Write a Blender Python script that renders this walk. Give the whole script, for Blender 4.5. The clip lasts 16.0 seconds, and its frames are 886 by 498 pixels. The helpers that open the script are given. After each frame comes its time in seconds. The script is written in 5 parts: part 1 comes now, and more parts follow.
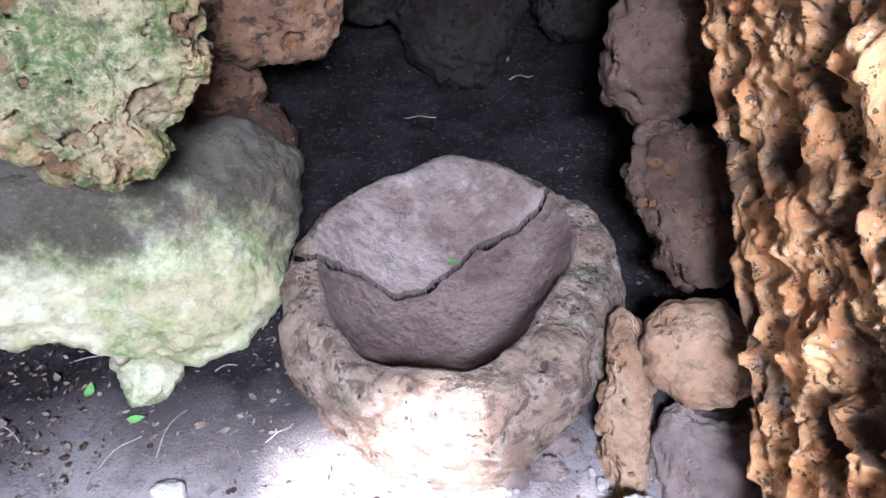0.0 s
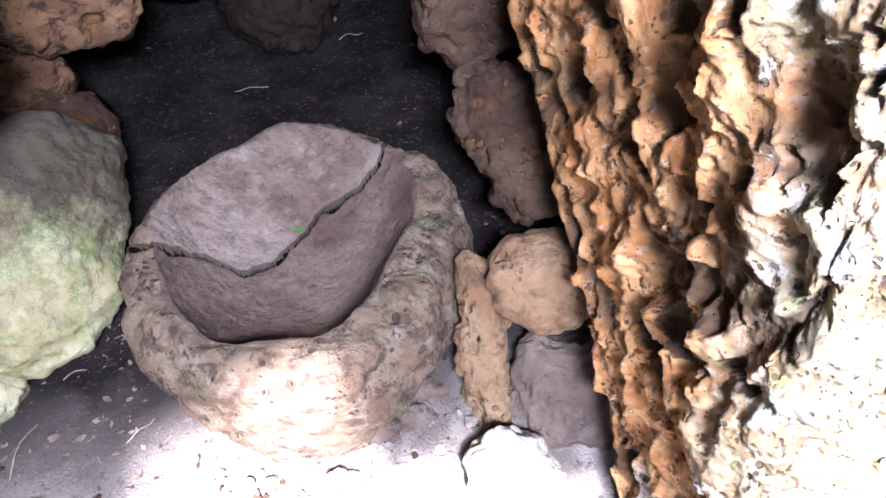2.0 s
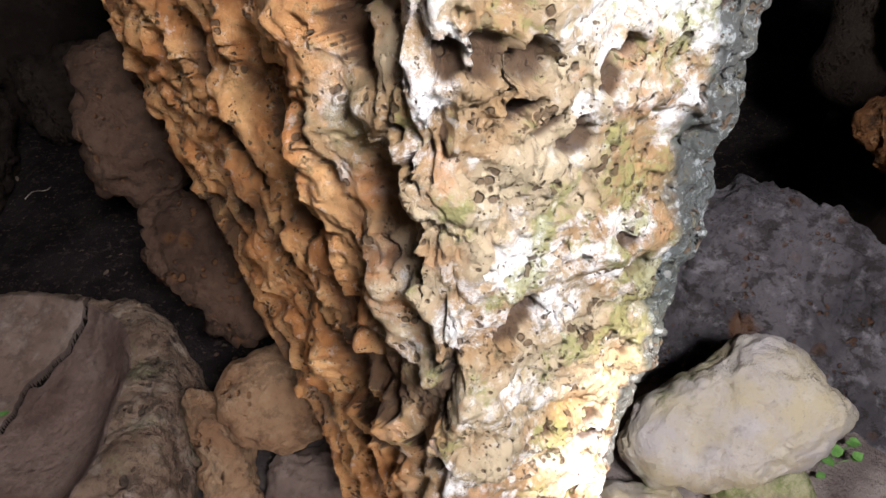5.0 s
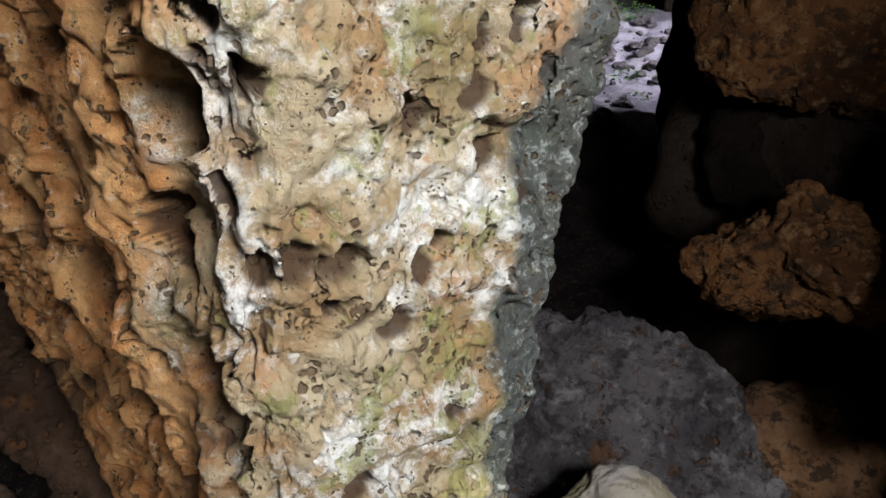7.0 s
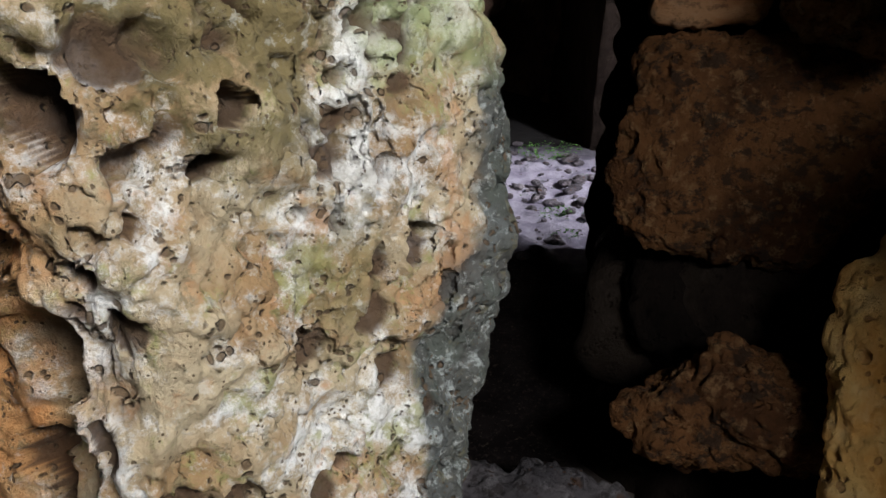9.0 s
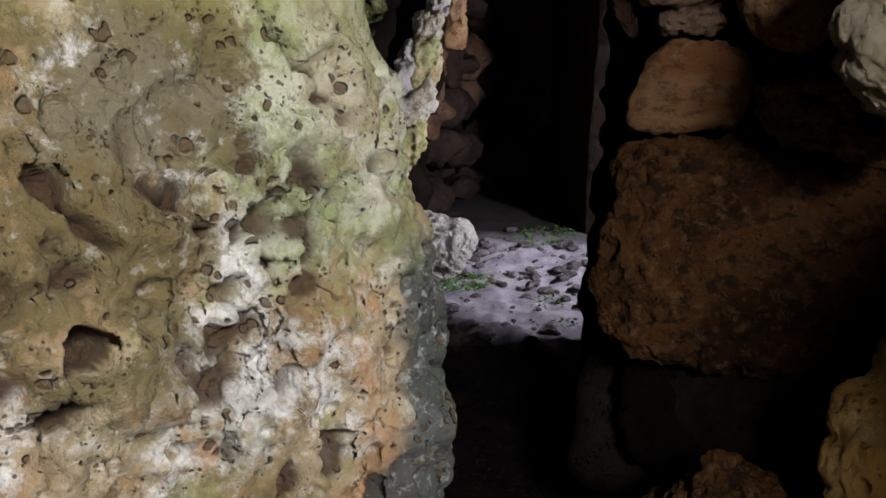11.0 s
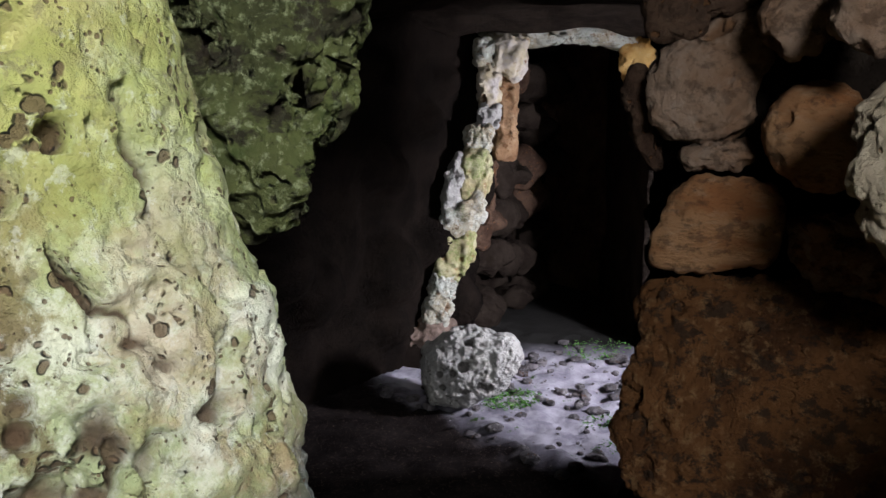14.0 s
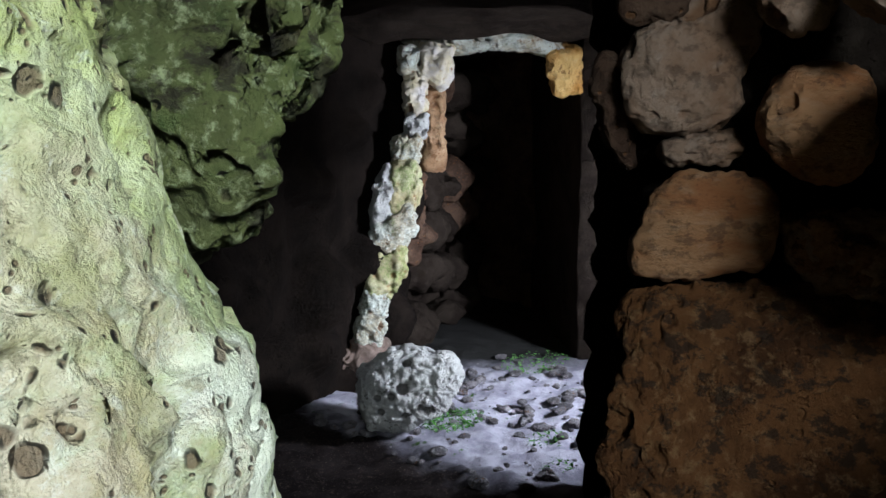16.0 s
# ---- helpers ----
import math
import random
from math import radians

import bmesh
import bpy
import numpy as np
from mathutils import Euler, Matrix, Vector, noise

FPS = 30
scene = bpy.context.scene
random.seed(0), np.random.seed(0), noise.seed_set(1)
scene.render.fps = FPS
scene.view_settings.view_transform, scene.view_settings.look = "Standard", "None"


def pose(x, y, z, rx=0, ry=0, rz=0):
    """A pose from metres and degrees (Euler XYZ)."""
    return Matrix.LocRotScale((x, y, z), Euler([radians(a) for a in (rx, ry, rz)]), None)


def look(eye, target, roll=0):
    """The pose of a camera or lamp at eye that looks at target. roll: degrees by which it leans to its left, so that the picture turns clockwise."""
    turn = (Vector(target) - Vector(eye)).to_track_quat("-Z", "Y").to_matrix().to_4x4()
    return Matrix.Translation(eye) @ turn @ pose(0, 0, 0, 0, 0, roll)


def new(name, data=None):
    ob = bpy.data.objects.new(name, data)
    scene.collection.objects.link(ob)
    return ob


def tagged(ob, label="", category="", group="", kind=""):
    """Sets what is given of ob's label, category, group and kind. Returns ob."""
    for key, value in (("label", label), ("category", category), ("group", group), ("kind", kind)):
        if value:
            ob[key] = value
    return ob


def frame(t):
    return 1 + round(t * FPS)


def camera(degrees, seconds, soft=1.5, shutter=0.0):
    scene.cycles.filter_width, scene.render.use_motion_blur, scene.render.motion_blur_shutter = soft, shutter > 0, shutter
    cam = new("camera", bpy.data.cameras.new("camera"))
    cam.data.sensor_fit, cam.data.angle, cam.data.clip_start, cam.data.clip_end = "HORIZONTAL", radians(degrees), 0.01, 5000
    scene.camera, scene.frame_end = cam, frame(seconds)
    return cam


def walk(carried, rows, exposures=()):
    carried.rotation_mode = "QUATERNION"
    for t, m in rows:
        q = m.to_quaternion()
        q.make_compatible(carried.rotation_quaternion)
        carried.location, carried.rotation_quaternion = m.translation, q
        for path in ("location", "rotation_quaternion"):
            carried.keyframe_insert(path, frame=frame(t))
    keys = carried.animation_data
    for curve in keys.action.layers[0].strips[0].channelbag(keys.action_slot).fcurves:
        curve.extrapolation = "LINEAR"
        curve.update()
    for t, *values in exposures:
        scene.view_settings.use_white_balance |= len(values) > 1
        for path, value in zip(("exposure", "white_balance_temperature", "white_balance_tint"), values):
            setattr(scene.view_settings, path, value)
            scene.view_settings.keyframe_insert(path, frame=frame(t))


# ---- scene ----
cam = camera(58.1, 16.0)
METRES, EYE, TILT, LEAN, TURN = 0.9, 1.46, -44.0, 3.0, 0.0
ROWS = [
    (0.0, 0.0, 0.0, 0.0, 0.0, 0.0, -0.0),
    (0.5, 0.0194, -0.0082, -0.0123, -1.46, -0.52, 2.13),
    (1.0, 0.046, -0.0146, -0.0188, -4.34, -1.05, 4.13),
    (1.5, 0.0715, -0.0109, -0.0226, -6.69, -1.87, 6.15),
    (2.0, 0.1002, -0.0029, -0.0254, -8.43, -3.12, 8.23),
    (2.5, 0.1282, -0.0004, -0.0303, -10.45, -3.71, 9.51),
    (3.0, 0.146, -0.0072, -0.0331, -12.68, -3.12, 11.71),
    (3.5, 0.1637, -0.0168, -0.036, -14.73, -2.92, 13.79),
    (4.0, 0.1922, -0.0294, -0.0424, -19.23, -2.26, 17.12),
    (4.5, 0.2095, -0.0383, -0.0478, -22.66, -1.27, 19.7),
    (7.0, 0.2549, -0.1126, -0.0188, -34.72, 5.06, 24.08),
    (7.5, 0.2698, -0.1227, -0.006, -36.2, 6.02, 25.08),
    (8.0, 0.2825, -0.1325, 0.0079, -36.8, 8.21, 26.05),
    (8.5, 0.2919, -0.1456, 0.0211, -37.88, 10.33, 26.0),
    (9.0, 0.2989, -0.1548, 0.0351, -39.04, 12.18, 25.79),
    (11.5, 0.4226, -0.2028, 0.1128, -38.46, 19.39, 27.15),
    (12.0, 0.4451, -0.2171, 0.1242, -38.88, 20.88, 26.85),
    (12.5, 0.4658, -0.2283, 0.1346, -39.29, 22.1, 26.47),
    (13.0, 0.4888, -0.2343, 0.1454, -38.04, 23.9, 26.21),
    (13.5, 0.5224, -0.2485, 0.1495, -36.67, 25.18, 25.71),
    (14.0, 0.5631, -0.2522, 0.1505, -33.99, 26.99, 24.47),
    (14.5, 0.6025, -0.248, 0.1475, -31.94, 27.99, 23.38),
    (15.0, 0.6157, -0.2299, 0.1532, -32.51, 27.54, 24.48),
    (15.5, 0.635, -0.163, 0.202, -34.51, 26.58, 25.84),
    (16.0, 0.665, -0.0602, 0.2811, -38.67, 25.99, 28.96),
]
EXPOSURES = [(0.0, 3.65, 5000, 18), (2.0, 3.5, 5300, 20), (3.5, 2.9, 5850, 20), (4.5, 2.25, 6400, 20), (7.0, 1.2, 6600, 11), (9.0, 0.85, 6600, 12), (12.0, 0.55, 6900, 14), (14.0, 1.15, 6500, 10), (16.0, 1.4, 5900, 1)]
walk(cam, [(t, pose(0, 0, EYE, TILT, LEAN, TURN) @ pose(METRES * x, METRES * y, METRES * z, 90 + pitch, roll, yaw)) for t, x, y, z, yaw, pitch, roll in ROWS],
     exposures=EXPOSURES)

# ---- light: the open mouth behind the walker, and a second opening into the far chamber ----
world = bpy.data.worlds.new("sky")
scene.world = world
world.use_nodes = True
wn = world.node_tree.nodes
sky = wn.new("ShaderNodeTexSky")
sky.sky_type, sky.sun_disc = "NISHITA", False
sky.sun_elevation, sky.sun_rotation = radians(52), radians(180)
world.node_tree.links.new(sky.outputs["Color"], wn["Background"].inputs["Color"])
wn["Background"].inputs["Strength"].default_value = 0.065

sun = new("sun", bpy.data.lights.new("sun", "SUN"))
sun.data.energy, sun.data.angle, sun.data.color = 5.0, radians(2.5), (1.0, 0.95, 0.86)
sun.matrix_world = look((0, -5, 6.4), (0, 0, 0))

mouth_light = new("mouth_light", bpy.data.lights.new("mouth_light", "AREA"))
mouth_light.data.shape, mouth_light.data.size, mouth_light.data.size_y = "RECTANGLE", 0.42, 0.24
mouth_light.data.energy, mouth_light.data.color = 30.0, (0.93, 0.97, 1.0)
mouth_light.matrix_world = look((0.18, -0.84, 2.20), (0.44, 0.35, 1.0))

chamber_light = new("chamber_light", bpy.data.lights.new("chamber_light", "AREA"))
chamber_light.data.shape, chamber_light.data.size, chamber_light.data.size_y = "RECTANGLE", 0.25, 0.35
chamber_light.data.energy, chamber_light.data.color, chamber_light.data.spread = 26.0, (0.86, 0.87, 1.0), radians(105)
chamber_light.matrix_world = look((4.7, 1.2, 1.25), (4.2, 3.6, 0.75))


# ---- noise on arrays of points ----
def hashed(i, j, k, seed):
    with np.errstate(over="ignore"):
        h = i.astype(np.uint32) * np.uint32(374761393) + j.astype(np.uint32) * np.uint32(668265263)
        h = h + k.astype(np.uint32) * np.uint32(2246822519) + np.uint32(seed * 97 + 13)
        h = (h ^ (h >> np.uint32(13))) * np.uint32(1274126177)
        h = (h ^ (h >> np.uint32(16))) * np.uint32(2654435769)
        h = h ^ (h >> np.uint32(15))
    return (h & np.uint32(0xFFFFFF)).astype(np.float64) / 16777215.0


def value_noise(p, seed):
    """Smooth noise from -1 to 1 at the points p (n x 3)."""
    q = np.floor(p).astype(np.int64)
    f = p - q
    f = f * f * f * (f * (f * 6 - 15) + 10)
    total = np.zeros(len(p))
    for a in (0, 1):
        for b in (0, 1):
            for c in (0, 1):
                w = (f[:, 0] if a else 1 - f[:, 0]) * (f[:, 1] if b else 1 - f[:, 1]) * (f[:, 2] if c else 1 - f[:, 2])
                total += w * hashed(q[:, 0] + a, q[:, 1] + b, q[:, 2] + c, seed)
    return total * 2 - 1


def fbm(p, freq, octaves, seed, gain=0.5):
    total, amp = np.zeros(len(p)), 1.0
    for o in range(octaves):
        total += amp * value_noise(p * freq + o * 7.31, seed + o)
        freq, amp = freq * 2.03, amp * gain
    return total


def pits(p, cell, share, low, high, seed):
    """Depth of round hollows scattered through space, in metres."""
    q = np.floor(p / cell).astype(np.int64)
    depth = np.zeros(len(p))
    for a in (-1, 0, 1):
        for b in (-1, 0, 1):
            for c in (-1, 0, 1):
                i, j, k = q[:, 0] + a, q[:, 1] + b, q[:, 2] + c
                on = hashed(i, j, k, seed + 4) < share
                r = cell * (low + (high - low) * hashed(i, j, k, seed + 3) ** 2)
                d2 = ((i + hashed(i, j, k, seed)) * cell - p[:, 0]) ** 2
                d2 += ((j + hashed(i, j, k, seed + 1)) * cell - p[:, 1]) ** 2
                d2 += ((k + hashed(i, j, k, seed + 2)) * cell - p[:, 2]) ** 2
                depth = np.maximum(depth, np.where(on, r * np.sqrt(np.clip(1 - d2 / r ** 2, 0, 1)), 0))
    return depth


def scallops(a, b, cell, seed):
    """Cells over a surface with the coordinates a and b: how far each point lies from the middle of its cell (about 1 at its edge), and a chance value for each cell."""
    i0, j0 = np.floor(a / cell).astype(np.int64), np.floor(b / cell).astype(np.int64)
    near, chance = np.full(len(a), 9.0), np.zeros(len(a))
    for i in (i0 - 1, i0, i0 + 1):
        for j in (j0 - 1, j0, j0 + 1):
            d = (i + 0.1 + 0.8 * hashed(i, j, j * 0, seed) - a / cell) ** 2 + (j + 0.1 + 0.8 * hashed(i, j, j * 0, seed + 1) - b / cell) ** 2
            closer = d < near
            near = np.where(closer, d, near)
            chance = np.where(closer, hashed(i, j, j * 0, seed + 2), chance)
    return np.sqrt(near) / 0.75, chance


def normals_of(v, f):
    n = np.zeros_like(v)
    e = np.cross(v[f[:, 1]] - v[f[:, 0]], v[f[:, -1]] - v[f[:, 0]])
    for c in range(f.shape[1]):
        for axis in range(3):
            n[:, axis] += np.bincount(f[:, c], e[:, axis], len(v))
    return n / np.maximum(np.linalg.norm(n, axis=1), 1e-12)[:, None]


def array_mesh(name, v, f, material, hollow=None, parent=None, smooth=True):
    """One mesh object from arrays; hollow is how deep each vertex lies in a pit."""
    me = bpy.data.meshes.new(name)
    me.from_pydata(v.tolist(), [], f.tolist())
    me.polygons.foreach_set("use_smooth", np.full(len(f), smooth))
    if hollow is not None:
        me.attributes.new("hollow", "FLOAT", "POINT").data.foreach_set("value", hollow.astype(np.float32))
    me.materials.append(material)
    ob = new(name, me)
    if parent:
        ob.parent = parent
    return ob


def grid_faces(rows, cols, wrap=False):
    i, j = np.meshgrid(np.arange(rows - 1), np.arange(cols if wrap else cols - 1), indexing="ij")
    a, b = i * cols + j, i * cols + (j + 1) % cols
    return np.stack([a, b, b + cols, a + cols], -1).reshape(-1, 4)


# ---- materials ----
class Nodes:
    def __init__(self, name):
        self.mat = bpy.data.materials.new(name)
        self.mat.use_nodes = True
        self.t = self.mat.node_tree
        self.bsdf = self.t.nodes["Principled BSDF"]
        self.pos = self.t.nodes.new("ShaderNodeNewGeometry").outputs["Position"]

    def put(self, socket, value):
        if isinstance(value, (int, float, tuple)):
            socket.default_value = value
        else:
            self.t.links.new(value, socket)

    def noise(self, scale, detail=4.0, rough=0.55, squash=(1, 1, 1)):
        m = self.t.nodes.new("ShaderNodeMapping")
        m.inputs["Scale"].default_value = squash
        self.put(m.inputs["Vector"], self.pos)
        n = self.t.nodes.new("ShaderNodeTexNoise")
        self.put(n.inputs["Vector"], m.outputs["Vector"])
        n.inputs["Scale"].default_value, n.inputs["Detail"].default_value, n.inputs["Roughness"].default_value = scale, detail, rough
        return n.outputs["Fac"]

    def step(self, value, low, high, to_low=0.0, to_high=1.0):
        n = self.t.nodes.new("ShaderNodeMapRange")
        n.interpolation_type = "SMOOTHSTEP"
        self.put(n.inputs["Value"], value)
        for key, x in (("From Min", low), ("From Max", high), ("To Min", to_low), ("To Max", to_high)):
            n.inputs[key].default_value = x
        return n.outputs["Result"]

    def math(self, op, a, b=0.0):
        n = self.t.nodes.new("ShaderNodeMath")
        n.operation = op
        self.put(n.inputs[0], a), self.put(n.inputs[1], b)
        return n.outputs[0]

    def mix(self, fac, a, b, blend="MIX"):
        n = self.t.nodes.new("ShaderNodeMix")
        n.data_type, n.blend_type = "RGBA", blend
        self.put(n.inputs["Factor"], fac)
        for key, x in ((6, a), (7, b)):
            self.put(n.inputs[key], (*x, 1.0) if isinstance(x, tuple) else x)
        return n.outputs[2]

    def pinholes(self, scale, squash=(1, 1, 1), share=0.5):
        """Small round holes, 1 inside, scattered unevenly."""
        m = self.t.nodes.new("ShaderNodeMapping")
        m.inputs["Scale"].default_value = squash
        self.put(m.inputs["Vector"], self.pos)
        v = self.t.nodes.new("ShaderNodeTexVoronoi")
        self.put(v.inputs["Vector"], m.outputs["Vector"])
        v.inputs["Scale"].default_value = scale
        reach = self.step(self.noise(scale * 0.3, 3, 0.6), 0.45, 0.7, 0.05, 0.05 + share)
        return self.step(self.math("SUBTRACT", reach, v.outputs["Distance"]), 0.0, 0.16)

    def axes(self):
        n = self.t.nodes.new("ShaderNodeSeparateXYZ")
        self.put(n.inputs[0], self.pos)
        return n.outputs

    def hollow(self):
        n = self.t.nodes.new("ShaderNodeAttribute")
        n.attribute_name = "hollow"
        return n.outputs["Fac"]

    def finish(self, color, height, strength, distance, rough, spec=0.3):
        self.put(self.bsdf.inputs["Base Color"], color)
        b = self.t.nodes.new("ShaderNodeBump")
        b.inputs["Strength"].default_value, b.inputs["Distance"].default_value = strength, distance
        self.put(b.inputs["Height"], height)
        self.put(self.bsdf.inputs["Normal"], b.outputs["Normal"])
        self.put(self.bsdf.inputs["Roughness"], rough)
        self.bsdf.inputs["Specular IOR Level"].default_value = spec
        return self.mat


def stone_material(name, main, second, speck, green=(0.12, 0.16, 0.05), moss=0.0, clay=(0.2, 0.09, 0.035), pale=0.3, rough=0.85, relief=0.006, layers=1.0, pinholes=0.6, crust=0.0, flecks=17.0, dirt_shade=None, spec=0.15):
    """Weathered limestone: two broad tones, pale and dark specks, algae in patches, clay held in the hollows."""
    n = Nodes(name)
    squash = (1, 1, layers)
    broad = n.step(n.noise(5.0, 5, 0.6, squash), 0.38, 0.62)
    c = n.mix(broad, main, second)
    c = n.mix(n.math("MULTIPLY", n.step(n.noise(flecks, 6, 0.65, squash), 0.5, 0.68), pale), c, speck)
    if moss:
        m = n.math("MULTIPLY", n.step(n.noise(6.5, 6, 0.7), 0.62 - 0.3 * moss, 0.78 - 0.3 * moss), n.step(n.noise(60.0, 4, 0.7), 0.3, 0.62))
        c = n.mix(n.math("MULTIPLY", m, 0.9), c, green)
    if dirt_shade:
        # Dark boulder top: soil, with the overhang's shadow put into the same colour.
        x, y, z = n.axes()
        lie = n.math("ADD", n.math("ADD", y, n.math("MULTIPLY", x, dirt_shade[1])), n.math("MULTIPLY", n.noise(6.0, 7, 0.7), 0.35))
        c = n.mix(n.math("MULTIPLY", n.step(lie, dirt_shade[0] + 0.17 - 0.06, dirt_shade[0] + 0.17 + 0.06), 0.9), c, dirt_shade[2])
    fine = n.noise(95.0, 6, 0.7, squash)
    c = n.mix(n.math("MULTIPLY", n.step(fine, 0.55, 0.72), 0.45), c, tuple(0.45 * x for x in second))
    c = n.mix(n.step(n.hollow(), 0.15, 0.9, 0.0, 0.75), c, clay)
    if crust:
        c = n.mix(n.math("MULTIPLY", n.step(n.noise(20.0, 6, 0.7, (1, 1, 1.5)), 0.5, 0.6), crust), c, (0.035, 0.024, 0.018))
    holes = n.pinholes(55.0, squash)
    c = n.mix(n.math("MULTIPLY", holes, pinholes), c, clay)
    height = n.math("ADD", n.noise(30.0, 9, 0.74, squash), n.math("MULTIPLY", fine, 0.45))
    height = n.math("SUBTRACT", height, n.math("MULTIPLY", holes, 0.8 * pinholes))
    return n.finish(c, height, 1.0, relief * 4.0, n.step(fine, 0.3, 0.7, rough - 0.1, rough + 0.1), spec)


def slab_material():
    """The standing slab: cream on its open face, rust-brown clay on the sheltered flank, yellow-green algae towards the top."""
    n = Nodes("slab_limestone")
    x, y, z = n.axes()
    wobble = n.math("MULTIPLY", n.math("SUBTRACT", n.noise(7.0, 5, 0.65), 0.5), 0.5)
    cream = n.mix(n.step(n.noise(9.0, 6, 0.65), 0.4, 0.62), (0.31, 0.19, 0.088), (0.45, 0.36, 0.23))
    cream = n.mix(n.math("MULTIPLY", n.step(n.noise(7.5, 10, 0.78), 0.50, 0.60), 0.9), cream, (0.82, 0.81, 0.78))
    low = n.step(n.math("ADD", z, wobble), 1.5, 1.40)
    cream = n.mix(n.math("MULTIPLY", n.step(n.noise(11.0, 7, 0.72, (1, 1, 0.8)), 0.55, 0.64), n.math("MULTIPLY", low, 0.85)), cream, (0.44, 0.24, 0.115))
    cream = n.mix(n.math("MULTIPLY", n.step(n.math("ADD", n.noise(12.5, 7, 0.74), n.math("MULTIPLY", x, 0.14)), 0.6, 0.68), 0.75), cream, (0.27, 0.27, 0.09))
    cream = n.mix(n.math("MULTIPLY", n.step(n.noise(5.5, 9, 0.75, (1, 1, 0.7)), 0.54, 0.64), 0.7), cream, (0.21, 0.17, 0.075))
    rust = n.mix(n.step(n.noise(12.0, 6, 0.65), 0.38, 0.65), (0.39, 0.155, 0.046), (0.60, 0.33, 0.135))
    flank = n.math("MULTIPLY", n.step(n.math("ADD", y, wobble), 0.33, 0.44), n.step(n.math("ADD", x, wobble), 0.62, 0.46))
    c = n.mix(flank, cream, rust)
    mint = n.mix(n.step(n.noise(16.0, 7, 0.72), 0.42, 0.6), (0.30, 0.34, 0.17), (0.62, 0.62, 0.50))
    pale = n.math("MULTIPLY", n.step(n.math("ADD", z, n.math("MULTIPLY", wobble, 0.4)), 1.42, 1.54), n.step(n.math("ADD", x, n.math("MULTIPLY", wobble, 0.5)), 0.54, 0.64))
    c = n.mix(n.math("MULTIPLY", pale, n.step(n.noise(14.0, 8, 0.75), 0.40, 0.56, 0.4, 0.92)), c, mint)
    cleft = n.math("MULTIPLY", n.step(n.noise(8.0, 8, 0.74, (1, 1, 0.8)), 0.49, 0.57), n.math("MULTIPLY", n.step(z, 1.38, 1.46), n.step(x, 0.72, 0.64)))
    c = n.mix(n.math("MULTIPLY", cleft, 0.9), c, (0.15, 0.115, 0.045))
    algae = n.math("MULTIPLY", n.step(n.math("ADD", z, n.math("MULTIPLY", wobble, 0.6)), 1.58, 1.72), n.step(n.noise(30.0, 6, 0.7), 0.3, 0.55, 0.55, 1.0))
    green = n.mix(n.step(n.noise(22.0, 5, 0.6), 0.4, 0.65), (0.34, 0.35, 0.08), (0.53, 0.48, 0.18))
    green = n.mix(n.step(n.math("ADD", x, wobble), 0.58, 0.74), green, (0.34, 0.37, 0.10))
    green = n.mix(n.math("MULTIPLY", n.step(n.noise(9.0, 6, 0.7, (1, 1, 0.5)), 0.56, 0.68), 0.75), green, (0.17, 0.17, 0.045))
    c = n.mix(n.math("MULTIPLY", algae, 0.85), c, green)
    # Right edge: the turned-away facet's shade and glints, put into the colour.
    reach = n.math("ADD", n.math("ADD", x, n.math("MULTIPLY", wobble, 0.16)), n.step(z, 1.24, 1.38, 0.0, -0.065))
    edge = n.math("MULTIPLY", n.step(reach, 0.625, 0.645), n.step(z, 1.50, 1.44))
    edge_shade = n.mix(n.step(n.noise(70.0, 6, 0.75), 0.52, 0.66), (0.05, 0.06, 0.06), (0.30, 0.33, 0.32))
    c = n.mix(n.math("MULTIPLY", edge, 0.92), c, edge_shade)
    fine = n.noise(120.0, 6, 0.75)
    c = n.mix(n.math("MULTIPLY", n.step(fine, 0.56, 0.7), 0.5), c, (0.16, 0.12, 0.07))
    c = n.mix(n.math("MULTIPLY", n.step(n.noise(48.0, 7, 0.75), 0.56, 0.64), 0.6), c, (0.15, 0.13, 0.07))
    c = n.mix(n.math("MULTIPLY", n.step(n.noise(75.0, 5, 0.7), 0.57, 0.66), 0.28), c, (0.74, 0.74, 0.68))
    # Hollows and pinholes: brown clay, with their inner shade put into the colour.
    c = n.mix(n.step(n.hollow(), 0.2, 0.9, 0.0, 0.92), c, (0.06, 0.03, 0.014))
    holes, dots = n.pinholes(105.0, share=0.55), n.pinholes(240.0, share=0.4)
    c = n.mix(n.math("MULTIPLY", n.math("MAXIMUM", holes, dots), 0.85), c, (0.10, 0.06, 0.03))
    height = n.math("ADD", n.noise(40.0, 8, 0.72), n.math("MULTIPLY", fine, 0.4))
    height = n.math("SUBTRACT", height, n.math("ADD", n.math("MULTIPLY", holes, 0.5), n.math("MULTIPLY", dots, 0.2)))
    return n.finish(c, height, 1.0, 0.011, n.step(fine, 0.3, 0.7, 0.72, 0.95))


